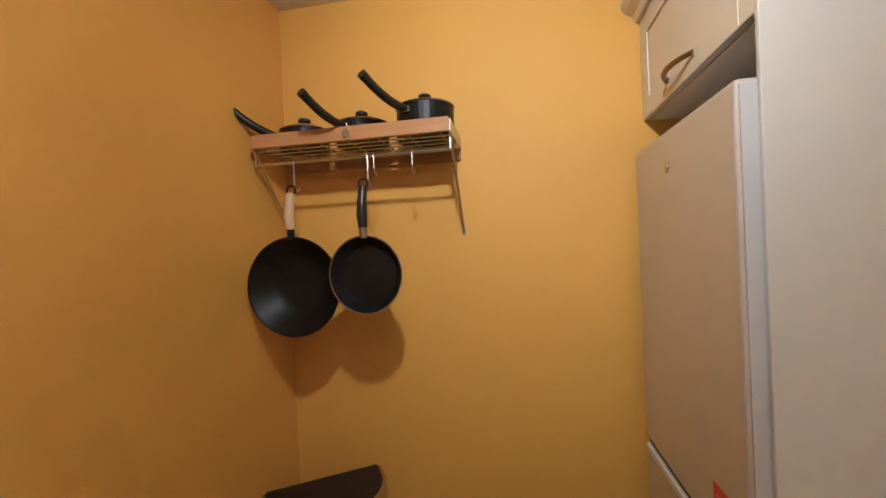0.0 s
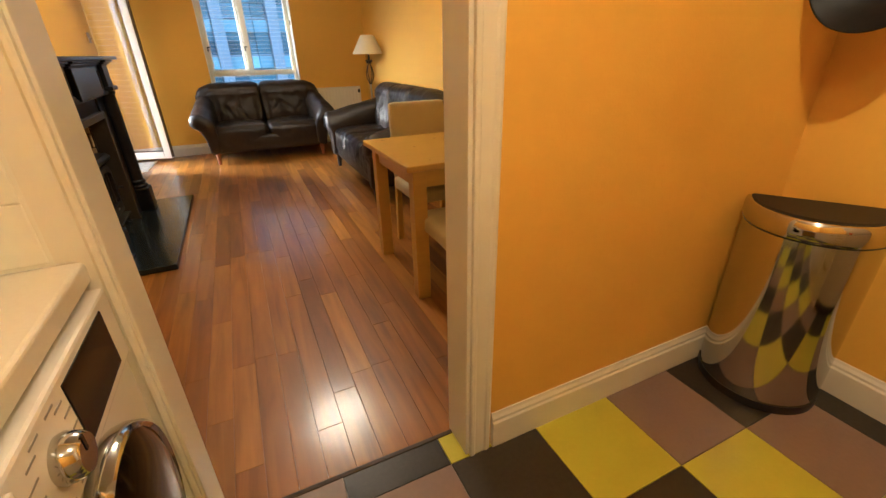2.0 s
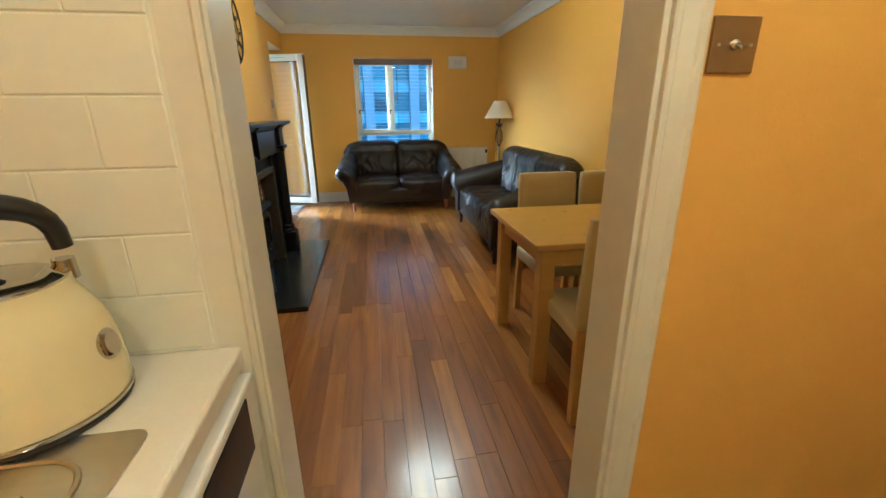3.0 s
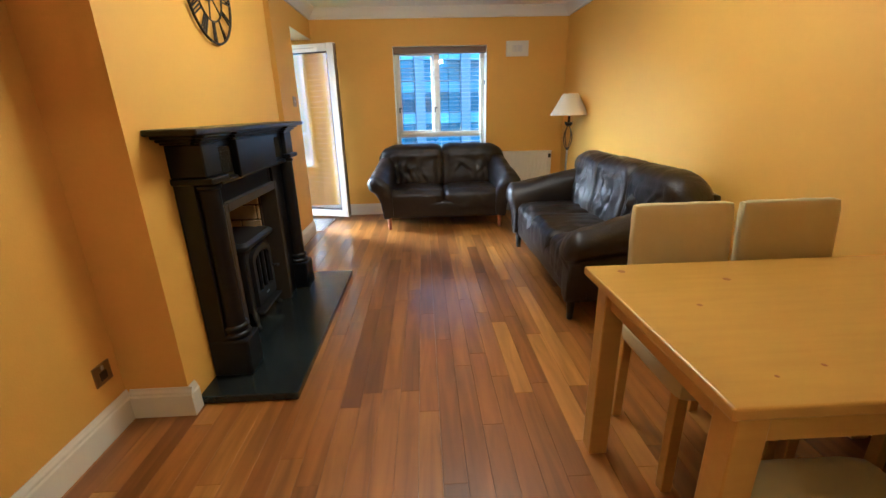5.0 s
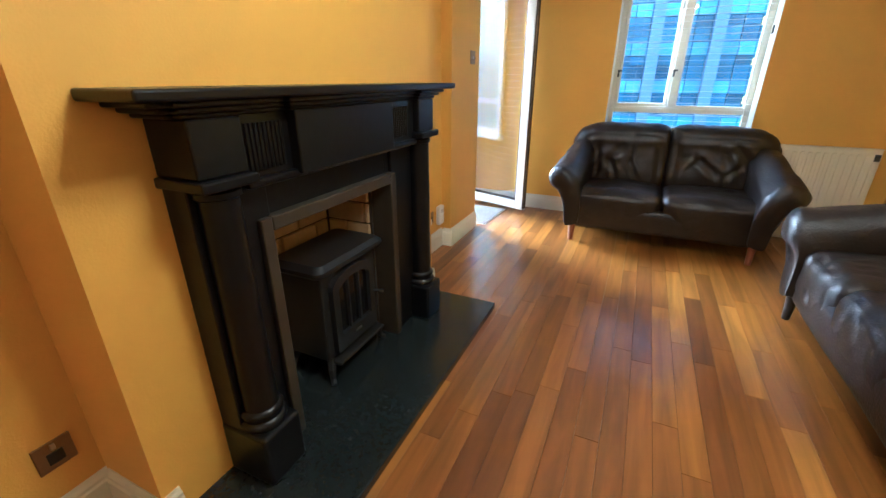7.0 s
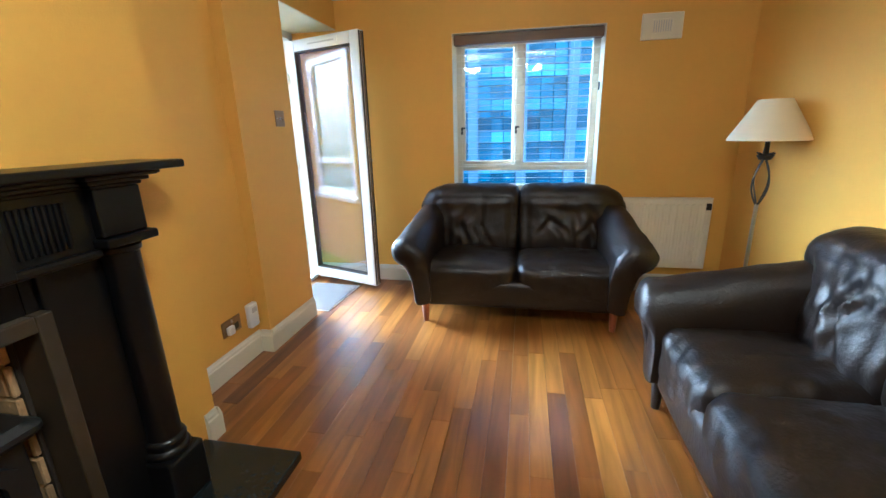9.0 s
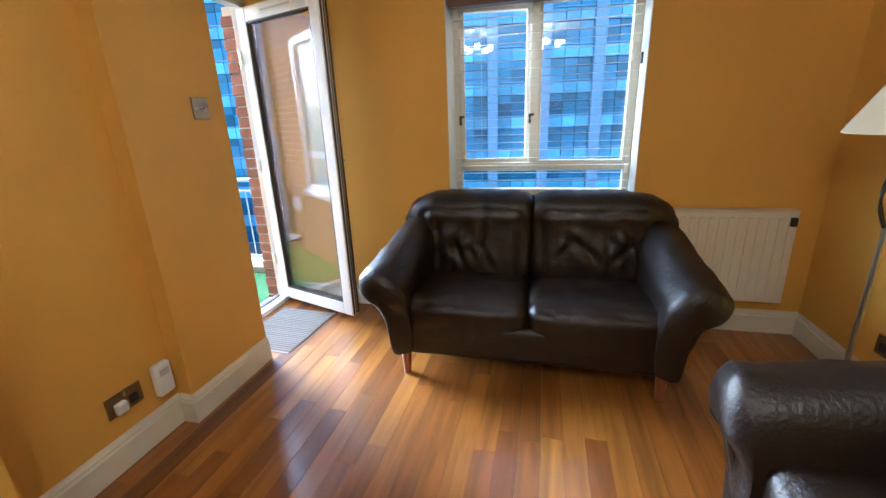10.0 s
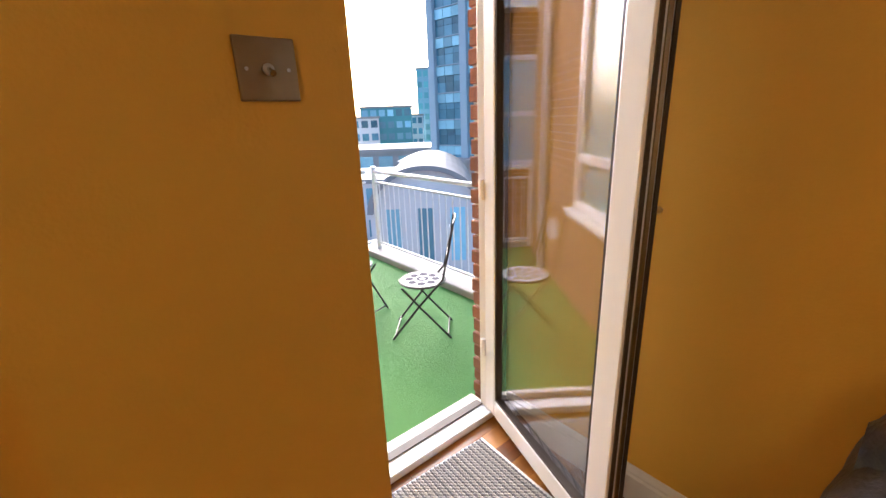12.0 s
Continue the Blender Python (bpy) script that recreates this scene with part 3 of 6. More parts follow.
def stove():
    t = thing("electric_stove", -1.80, 2.82, 0.04, "small black cast iron style electric stove on the hearth", "stove")
    part("body", boxes((-0.11, 0.10, -0.185, 0.185, 0.10, 0.50), bevel=0.008), M_STOVE, t)
    lid = loft([rounded_loop(0.25, 0.43, 0.03, 0.50), rounded_loop(0.275, 0.455, 0.035, 0.515), rounded_loop(0.275, 0.455, 0.035, 0.53), rounded_loop(0.24, 0.40, 0.03, 0.55)])
    part("lid", lid, M_STOVE, t)
    # arched door
    outer, inner = [], []
    for w, h, store in ((0.29, 0.36, outer), (0.215, 0.245, inner)):
        z0 = 0.125 if store is outer else 0.20
        store.append((-w / 2, z0))
        for i in range(13):
            a = math.pi - math.pi * i / 12
            store.append((w / 2 * math.cos(a), z0 + h * 0.82 + h * 0.18 * math.sin(a)))
        store.append((w / 2, z0))
    bm = bmesh.new()
    rings = []
    for x in (0.10, 0.125):
        rings.append(([bm.verts.new((x, y, z)) for y, z in outer], [bm.verts.new((x, y, z)) for y, z in inner]))
    n = len(outer)
    for i in range(n):
        j = (i + 1) % n
        bm.faces.new((rings[1][0][i], rings[1][0][j], rings[1][1][j], rings[1][1][i]))
        bm.faces.new((rings[0][0][i], rings[1][0][i], rings[1][0][j], rings[0][0][j]))
        bm.faces.new((rings[0][1][i], rings[0][1][j], rings[1][1][j], rings[1][1][i]))
    door = part("door", bm, M_STOVE, t)
    part("window", boxes((0.101, 0.106, -0.11, 0.11, 0.195, 0.46)), M_DISPLAY, door, "dark glass window")
    for y in (-0.037, 0.037):
        part("glazing_bar", boxes((0.104, 0.12, y - 0.006, y + 0.006, 0.2, 0.445), bevel=0.002), M_STOVE, door)
    part("door_handle", tube([(0.125, 0.13, 0.30), (0.15, 0.14, 0.30), (0.155, 0.16, 0.29)], [0.006, 0.008, 0.01], 8), M_STOVE, door)
    part("badge", boxes((0.125, 0.128, -0.02, 0.02, 0.165, 0.175)), M_STEEL, t, "small steel badge")
    part("ash_lip", boxes((0.08, 0.15, -0.17, 0.17, 0.085, 0.10), bevel=0.005), M_STOVE, t)
    for sy in (-1, 1):
        for sx, x in ((-1, -0.09), (1, 0.09)):
            part("leg", tube([(x, sy * 0.16, 0.10), (x + sx * 0.015, sy * 0.18, 0.06), (x + sx * 0.02, sy * 0.185, 0.02), (x + sx * 0.035, sy * 0.20, 0.002)], [0.02, 0.017, 0.012, 0.013], 8), M_STOVE, t)


stove()


# ---- sofas ----
BACK_PROFILE = ((-0.14, 0.37), (-0.29, 0.365), (-0.365, 0.42), (-0.375, 0.50), (-0.360, 0.60), (-0.346, 0.68), (-0.340, 0.74), (-0.345, 0.80), (-0.325, 0.865), (-0.255, 0.912), (-0.15, 0.908), (-0.07, 0.85), (-0.035, 0.74), (-0.05, 0.55))


def spline(points, steps):
    """A closed smooth curve through points in a plane."""
    n, out = len(points), []
    for j in range(n * steps):
        q, r2 = divmod(j, steps)
        fr = r2 / steps
        p0, p1, p2, p3 = (points[(q + m) % n] for m in (-1, 0, 1, 2))
        out.append([0.5 * (2 * p1[a] + (p2[a] - p0[a]) * fr + (2 * p0[a] - 5 * p1[a] + 4 * p2[a] - p3[a]) * fr * fr + (3 * p1[a] - p0[a] - 3 * p2[a] + p3[a]) * fr ** 3) for a in (0, 1)])
    return out


def back_cushion(cx, w, outer, seed):
    """Pad and head roll in one, with folds in the slack leather of the pad."""
    rng = random.Random(int(seed * 10))
    folds = []
    for k in range(9):
        fx, fz = rng.uniform(-0.6, 0.6) * w / 2, rng.uniform(0.50, 0.71)
        ang = radians(90 + rng.uniform(-48, 48))
        ln = rng.uniform(0.04, 0.12)
        folds.append((fx - ln * math.cos(ang), fz - ln * math.sin(ang), fx + ln * math.cos(ang), fz + ln * math.sin(ang), rng.uniform(0.007, 0.015), rng.uniform(0.013, 0.026)))
    profile = spline(BACK_PROFILE, 5)
    rings = []
    steps = 44
    for k in range(steps + 1):
        u = math.sin(math.pi * (k / steps - 0.5))
        u = 0.45 * u + 0.55 * (2 * k / steps - 1)
        far = outer and u * outer > 0
        pw = 3.4 if far else 9.0
        shrink = max(0.06, (1 - abs(u) ** pw)) ** (1 / pw)
        ring = []
        for y, z in profile:
            up = min(1.0, max(0.0, (z - 0.64) / 0.14))
            up = up * up * (3 - 2 * up)
            half = w / 2 + (0.075 * up - 0.01 * (1 - up) if far else 0.001)
            x = u * half
            yy, zz = -0.20 + (y + 0.20) * shrink, 0.66 + (z - 0.66) * shrink
            front = min(1.0, max(0.0, (-0.24 - yy) / 0.07))
            d = 0.0
            if front > 0 and z < 0.84:
                for x0, z0, x1, z1, deep, wide in folds:
                    vx, vz = x1 - x0, z1 - z0
                    f = max(0.0, min(1.0, ((x - x0) * vx + (zz - z0) * vz) / (vx * vx + vz * vz)))
                    r = math.hypot(x - x0 - f * vx, zz - z0 - f * vz)
                    g = math.sin(math.pi * (0.12 + 0.76 * f))
                    d += deep * g * (math.exp(-(r / wide) ** 2) - 0.75 * math.exp(-((r - 2.1 * wide) / (1.3 * wide)) ** 2))
                rim = math.hypot(max(0.0, abs(x) - (w / 2 - 0.105)), max(0.0, abs(zz - 0.60) - 0.17))
                d += 0.005 * math.exp(-((rim - 0.045) / 0.018) ** 2) - 0.010 * max(0.0, 1 - rim / 0.045)
            q = Vector((x * 9 + seed, yy * 9, zz * 9))
            soft = 0.006 * noise.noise(q) + 0.003 * noise.noise(q * 2.7)
            if z > 0.76:
                soft -= 0.006 * (1 - abs(noise.noise(Vector((x * 14 + seed, zz * 5, yy * 5))))) ** 8
            ring.append(Vector((cx + x, yy + d * front - soft * front, zz + soft * (1 - front))))
        rings.append(ring)
    return loft(rings)


def sofa(name, x, y, turn, base, seats, depth, label, seed, climb, foot_mat, foot_label):
    """Front faces local -y, the back stands at local y = 0."""
    t = thing(name, x, y, 0, label, "sofa", "leather sofas", turn)
    f = -depth
    hb = base / 2
    part("frame", pillow(0, f / 2 + 0.03, 0.225, base + 0.02, depth - 0.10, 0.16, 0.03, (0, 0.01, 0), 0.004, 6, 8, seed), M_LEATHER, t, smooth=True)
    part("front_apron", pillow(0, f + 0.040, 0.225, base - 0.02, 0.08, 0.20, 0.028, (0, 0.012, 0.0), 0.005, 7, 10, seed + 3), M_LEATHER, t, smooth=True)
    part("back_frame", pillow(0, -0.10, 0.45, base + 0.06, 0.18, 0.72, 0.07, (0, 0, 0.03), 0.004, 5, 8, seed + 5), M_LEATHER, t, smooth=True)
    w = (base - 0.04) / seats
    for i in range(seats):
        cx = -base / 2 + 0.02 + w * (i + 0.5)
        seat = pillow(cx, f / 2 - 0.045, 0.300, w + 0.03, depth - 0.09, 0.29, 0.075, (0.0, 0.018, 0.030), 0.010, 8.0, 30, seed + i * 7.7)
        part("seat_cushion", seat, M_LEATHER, t, smooth=True)
        outer = 0 if 0 < i < seats - 1 else (1 if cx > 0 else -1)
        part("back_cushion", back_cushion(cx, w, outer, seed + 11 + i * 5.1), M_LEATHER, t, smooth=True)
    for s in (-1, 1):
        rings = []
        side = ((-0.10, 0.15), (-0.02, 0.135), (0.0, 0.22), (0.025, 0.33), (0.068, 0.425), (0.132, 0.475), (0.150, 0.54), (0.112, 0.60), (0.04, 0.615), (-0.03, 0.59), (-0.085, 0.53), (-0.11, 0.44), (-0.12, 0.30), (-0.115, 0.18))
        for k in range(15):
            u = k / 14
            yy = f - 0.03 + u * (depth - 0.09)
            rise = climb * u ** 1.05
            pull = 0.125 * u
            ring = []
            n = len(side)
            for j in range(n * 3):
                q, r2 = divmod(j, 3)
                fr = r2 / 3
                p0, p1, p2, p3 = (side[(q + m) % n] for m in (-1, 0, 1, 2))
                c = [0.5 * (2 * p1[a] + (p2[a] - p0[a]) * fr + (2 * p0[a] - 5 * p1[a] + 4 * p2[a] - p3[a]) * fr * fr + (3 * p1[a] - p0[a] - 3 * p2[a] + p3[a]) * fr ** 3) for a in (0, 1)]
                hi = max(0.0, (c[1] - 0.3) / 0.3)
                p = Vector((s * (hb + c[0] - pull * min(1.0, hi)), yy, c[1] + rise * min(1.0, hi)))
                g = p * 8 + Vector((seed, s * 4, 0))
                p.z += 0.012 * noise.noise(g) * hi - 0.010 * (1 - abs(noise.noise(g * 1.4))) ** 5 * hi
                p.x += 0.008 * noise.noise(g * 1.7 + Vector((3, 0, 0)))
                ring.append(p)
            rings.append(ring)
        nose = []
        for k, out in ((0.35, 0.042), (0.68, 0.036), (0.88, 0.022), (0.97, 0.008)):
            nose.append([Vector((s * (hb + 0.01) + (p.x - s * (hb + 0.01)) * k, p.y - out * (0.25 + 1.1 * min(1.0, max(0.0, (p.z - 0.36) / 0.12))), 0.42 + (p.z - 0.42) * (0.12 + 0.88 * k))) for p in rings[0]])
        part("arm", loft(nose + rings), M_LEATHER, t, smooth=True)
        for yy in (f + 0.02, -0.10):
            foot = lathe(((0.0, 0.0), (0.018, 0.0), (0.020, 0.004), (0.030, 0.155), (0.0, 0.155)), 14, (s * (hb - 0.07), yy, 0))
            part("foot", foot, foot_mat, t, foot_label, True)
    return t


sofa("loveseat", -0.43, 5.70, 0, 1.40, 2, 0.76, "dark brown leather two-seat sofa below the window", 1.3, 0.235, M_FOOT, "tapered reddish wooden foot")
sofa("sofa", 1.09, 3.42, -90, 1.64, 3, 0.86, "dark brown leather three-seat sofa along the yellow wall", 8.2, 0.18, M_PLASTIC, "short dark foot")


# ---- dining table and chairs ----
def dining_table():
    t = thing("dining_table", 0, 0, 0, "knotty varnished pine dining table against the wall", "table")
    top = part("tabletop", boxes((-0.085, 1.12, 0.93, 1.685, 0.712, 0.742), bevel=0.005), M_PINE, t)
    for x in (-0.01, 1.05):
        for y in (0.995, 1.61):
            part("leg", boxes((x - 0.035, x + 0.035, y - 0.035, y + 0.035, 0, 0.712), bevel=0.004), M_PINE, t)
    for y in (0.985, 1.62):
        part("apron", boxes((0.025, 1.015, y - 0.011, y + 0.011, 0.62, 0.712), bevel=0.002), M_PINE, t)
    for x in (-0.015, 1.055):
        part("apron", boxes((x - 0.011, x + 0.011, 1.03, 1.575, 0.62, 0.712), bevel=0.002), M_PINE, t)
    for kx, ky, r in ((0.02, 1.62, 0.013), (0.12, 1.35, 0.008), (0.2, 1.05, 0.006), (0.32, 1.52, 0.012), (0.45, 1.1, 0.008), (0.75, 1.38, 0.011), (0.07, 1.02, 0.005), (0.6, 1.25, 0.006)):
        part("knot", lathe(((0.0, 0.7424), (r * 0.6, 0.7424), (r, 0.7421)), 12, (kx, ky, 0)), M_FOOT, top, "dark knot in the pine")


dining_table()


def dining_chair(x, y, turn):
    t = thing("dining_chair", x, y, 0, "cream leatherette dining chair with pale wooden legs at the table", "chair", "chairs at the table", turn)
    part("seat", pillow(0, -0.21, 0.425, 0.40, 0.42, 0.09, 0.03, (0.0, 0.005, 0.014), 0.003, 8, 10, 2), M_CREAM, t, smooth=True)
    back = pillow(0, 0.0, 0.685, 0.39, 0.05, 0.50, 0.022, (0, 0.008, 0), 0.002, 9, 10, 5, -5)
    part("backrest", back, M_CREAM, t, smooth=True)
    for lx in (-0.17, 0.17):
        part("leg", boxes((lx - 0.019, lx + 0.019, -0.40, -0.362, 0, 0.40), bevel=0.003), M_PINE, t)
        leg = boxes((lx - 0.019, lx + 0.019, -0.035, 0.005, 0, 0.45), bevel=0.003)
        for v in leg.verts:
            v.co.y += 0.05 * max(0.0, 0.4 - v.co.z)
        part("leg", leg, M_PINE, t)
    return t


chair = dining_chair(0.325, 1.79, 0)
copy_thing(chair, pose(0.74, 1.79, 0, 0, 0, 0))
copy_thing(chair, pose(0.195, 0.665, 0, 0, 0, 178))
copy_thing(chair, pose(0.70, 0.66, 0, 0, 0, 181))


# ---- standard lamp ----
def floor_lamp():
    t = thing("floor_lamp", 0.985, 5.10, 0, "iron floor lamp with a cream cone shade in the corner", "lamp")
    part("base", lathe(((0, 0), (0.125, 0), (0.13, 0.008), (0.12, 0.018), (0.04, 0.03), (0.02, 0.05), (0.0, 0.05)), 28), M_IRON, t, smooth=True)
    part("pole", tube([(0, 0, 0.04), (0, 0, 0.83)], 0.011, 10), M_STEEL, t, "grey metal pole")
    for i in range(4):
        a0 = i * math.pi / 2
        pts = []
        for k in range(17):
            u = k / 16
            a = a0 + u * 0.5
            r = 0.008 + 0.045 * math.sin(math.pi * u)
            pts.append((r * math.cos(a), r * math.sin(a), 0.83 + 0.27 * u))
        part("bowed_rod", tube(pts, 0.005, 6), M_IRON, t)
    part("collar", lathe(((0, 1.09), (0.03, 1.095), (0.045, 1.12), (0.015, 1.13), (0.012, 1.20), (0, 1.20)), 16), M_IRON, t)
    for i in range(4):
        a = i * math.pi / 2 + 0.4
        part("leaf", tube([(0.01 * math.cos(a), 0.01 * math.sin(a), 1.10), (0.035 * math.cos(a), 0.035 * math.sin(a), 1.125), (0.06 * math.cos(a), 0.06 * math.sin(a), 1.135)], [0.006, 0.010, 0.002], 6), M_IRON, t)
    shade = lathe(((0.205, 1.205), (0.207, 1.21), (0.082, 1.43), (0.079, 1.43), (0.203, 1.207)), 48)
    part("shade", shade, M_SHADE, t, smooth=True)
    part("bulb", lathe(((0, 1.20), (0.013, 1.205), (0.015, 1.23), (0.03, 1.27), (0.02, 1.30), (0, 1.31)), 14), M_UPVC, t, smooth=True)


floor_lamp()


# ---- skeleton wall clock ----
def wall_clock():
    t = thing("wall_clock", CHX, 2.795, 1.885, "round black iron skeleton clock with roman numerals", "clock")
    ring = lambda r, w: tube([(0.018, r * math.cos(2 * math.pi * i / 48), r * math.sin(2 * math.pi * i / 48)) for i in range(48)], w, 6, True)
    part("outer_ring", ring(0.275, 0.007), M_IRON, t)
    part("inner_ring", ring(0.155, 0.005), M_IRON, t)
    part("hub", lathe(((0, 0.0), (0.045, 0.0), (0.045, 0.03), (0.04, 0.035), (0, 0.035)), 20, axis="x"), M_IRON, t)
    numerals = ("III", "II", "I", "XII", "XI", "X", "IX", "VIII", "VII", "VI", "V", "IV")
    for i, word in enumerate(numerals):
        a = i * math.pi / 6
        bars = []
        pos = -0.5 * (len(word) - 1)
        for ch in word:
            off = pos * 0.019
            if ch == "I":
                ends = (((off, 0.16), (off, 0.27)),)
            elif ch == "V":
                ends = (((off - 0.012, 0.27), (off, 0.16)), ((off + 0.012, 0.27), (off, 0.16)))
            else:
                ends = (((off - 0.012, 0.27), (off + 0.012, 0.16)), ((off + 0.012, 0.27), (off - 0.012, 0.16)))
            for (o0, r0), (o1, r1) in ends:
                pts = [(0.018, r * math.cos(a) - o * math.sin(a), r * math.sin(a) + o * math.cos(a)) for o, r in ((o0, r0), (o1, r1))]
                bars.append(tube(pts, 0.0045, 5))
            pos += 1
        part("numeral", merged(*bars), M_IRON, t)
    for a, r in ((math.radians(62), 0.13), (math.radians(200), 0.2)):
        part("hand_pointer", tube([(0.03, 0, 0), (0.03, r * math.cos(a), r * math.sin(a))], [0.008, 0.003], 6), M_IRON, t)
    for i in range(6):
        a = i * math.pi / 3 + 0.3
        part("spoke", tube([(0.018, 0.03 * math.cos(a), 0.03 * math.sin(a)), (0.018, 0.155 * math.cos(a), 0.155 * math.sin(a))], 0.004, 5), M_IRON, t)
    t.scale = (1.0, 0.875, 0.875)
    for a in (0.0, math.pi):
        part("fixing", boxes((-0.001, 0.014, 0.27 * math.cos(a) - 0.006, 0.27 * math.cos(a) + 0.006, -0.006, 0.006)), M_IRON, t)


wall_clock()


# ---- ceiling chandelier ----
def chandelier():
    t = thing("ceiling_light", LAMP_X, LAMP_Y, CEIL, "five-arm brass ceiling light with small lit bulbs", "lamp")
    z = 0.155 - LAMP_DROP
    part("ceiling_plate", lathe(((0, 0), (0.06, 0), (0.06, -0.012), (0.02, -0.03), (0, -0.03)), 20), M_BRASS, t)
    part("stem", tube([(0, 0, -0.02), (0, 0, z - 0.20)], 0.009, 8), M_BRASS, t)
    for i in range(5):
        a = radians(25 + 72 * i)
        c, s = math.cos(a), math.sin(a)
        arm = part("arm", tube([(0, 0, z - 0.19), (0.07 * c, 0.07 * s, z - 0.235), (0.15 * c, 0.15 * s, z - 0.24), (0.19 * c, 0.19 * s, z - 0.215)], 0.006, 8), M_BRASS, t)
        part("holder", lathe(((0, -0.215), (0.016, -0.215), (0.018, -0.19), (0, -0.19)), 12, (0.19 * c, 0.19 * s, z)), M_BRASS, arm)
        part("bulb", lathe(((0, -0.19), (0.01, -0.186), (0.024, -0.16), (0.022, -0.14), (0.008, -0.122), (0, -0.12)), 14, (0.19 * c, 0.19 * s, z)), M_BULB, arm, "lit bulb", True)


chandelier()


# ---- radiator, vent, switches and sockets ----
def radiator():
    t = thing("radiator", 0.66, LY1, 0, "white panel radiator on the wall below the window", "radiator")
    panel = boxes((-0.42, 0.33, -0.075, -0.03, 0.22, 0.765), bevel=0.008)
    part("panel", panel, M_RAD, t)
    for i in range(15):
        x = -0.39 + i * 0.049
        part("rib", boxes((x - 0.014, x + 0.014, -0.082, -0.072, 0.26, 0.73), bevel=0.006), M_RAD, t)
    part("top_grille", boxes((-0.42, 0.33, -0.078, -0.02, 0.765, 0.772), bevel=0.002), M_RAD, t)
    part("bracket", boxes((-0.3, -0.26, -0.03, 0, 0.3, 0.7)), M_RAD, t)
    part("bracket", boxes((0.18, 0.22, -0.03, 0, 0.3, 0.7)), M_RAD, t)
    part("thermostat", boxes((0.285, 0.318, -0.092, -0.074, 0.685, 0.735), bevel=0.004), M_PLASTIC, t, "small dark control dial")


radiator()


def vent():
    t = thing("wall_vent", 0.52, LY1, 1.972, "white slotted wall vent near the ceiling", "vent")
    part("plate", boxes((-0.135, 0.135, -0.018, 0, -0.085, 0.085), bevel=0.005), M_WHITE, t)
    part("grille_frame", boxes((-0.068, 0.068, -0.0205, -0.017, -0.046, 0.046), bevel=0.0015), M_WHITE, t)
    for i in range(8):
        x = -0.054 + i * 0.0155
        part("slot", boxes((x - 0.0035, x + 0.0035, -0.0225, -0.020, -0.036, 0.036), bevel=0.001), M_FRSIDE, t)


vent()


def plate(name, label, category, m, w, h, fittings, mat=None):
    """Local x across the wall, local -y into the room, z up."""
    t = thing(name, 0, 0, 0, label, category)
    t.matrix_basis = m
    part("plate", boxes((-w / 2, w / 2, -0.007, 0, -h / 2, h / 2), bevel=0.002), mat or M_BRASS, t)
    for fx, fz, kind_of in fittings:
        if kind_of == "toggle":
            part("collar", lathe(((0, 0), (0.009, 0), (0.009, -0.011), (0.005, -0.013), (0, -0.013)), 14, (fx, 0, fz), axis="y"), M_STEEL, t)
            part("toggle", tube([(fx, -0.012, fz), (fx, -0.022, fz - 0.004), (fx, -0.028, fz - 0.008)], [0.004, 0.004, 0.0055], 8), M_CHROME, t)
        elif kind_of == "screw":
            part("screw", lathe(((0, -0.007), (0.003, -0.007), (0.003, -0.009), (0, -0.009)), 8, (fx, 0, fz), axis="y"), M_STEEL, t)
        elif kind_of == "rocker":
            part("rocker", boxes((fx - 0.006, fx + 0.006, -0.012, -0.006, fz - 0.01, fz + 0.01), bevel=0.002), M_STEEL, t)
        elif kind_of == "insert":
            part("insert", boxes((fx - 0.019, fx + 0.019, -0.009, -0.005, fz - 0.019, fz + 0.019), bevel=0.002), M_PLASTIC, t)
        elif kind_of == "plug":
            part("plug", merged(boxes((fx - 0.024, fx + 0.024, -0.035, -0.008, fz - 0.028, fz + 0.022), bevel=0.009)), M_UPVC, t, "white plug in the socket")
    return t


plate("light_switch", "brushed brass toggle light switch on the kitchen wall", "light switch", pose(-0.132, 0, 1.415), 0.092, 0.092, ((0, 0, "toggle"), (-0.032, 0, "screw"), (0.032, 0, "screw")))
plate("light_switch", "bronze toggle light switch beside the balcony door", "light switch", pose(PX, 4.793, 1.405, 0, 0, 90), 0.095, 0.095, ((0, 0, "toggle"), (-0.033, 0, "screw"), (0.033, 0, "screw")))
plate("wall_socket", "bronze double wall socket with a white plug", "socket", pose(LX0, 4.17, 0.275, 0, 0, 90), 0.15, 0.09, ((-0.03, -0.008, "plug"), (0.035, -0.012, "insert"), (0.0, 0.03, "rocker")))
plate("wall_socket", "bronze single wall socket in the alcove", "socket", pose(LX0, 1.845, 0.287, 0, 0, 90), 0.088, 0.088, ((0, -0.008, "insert"), (0.0, 0.028, "rocker")))
t = thing("air_freshener", LX0, 4.335, 0.27, "white plastic wall unit above the skirting", "wall unit")
part("case", boxes((0.0, 0.038, -0.04, 0.04, -0.075, 0.075), bevel=0.012, segments=3), M_UPVC, t)
part("grille", boxes((0.036, 0.040, -0.022, 0.022, 0.02, 0.05), bevel=0.001), M_FRSIDE, t)
plate("wall_socket", "dark double wall socket behind the floor lamp", "socket", pose(LX1, 5.1, 0.28, 0, 0, -90), 0.15, 0.09, ((-0.035, -0.008, "insert"), (0.035, -0.008, "insert")))


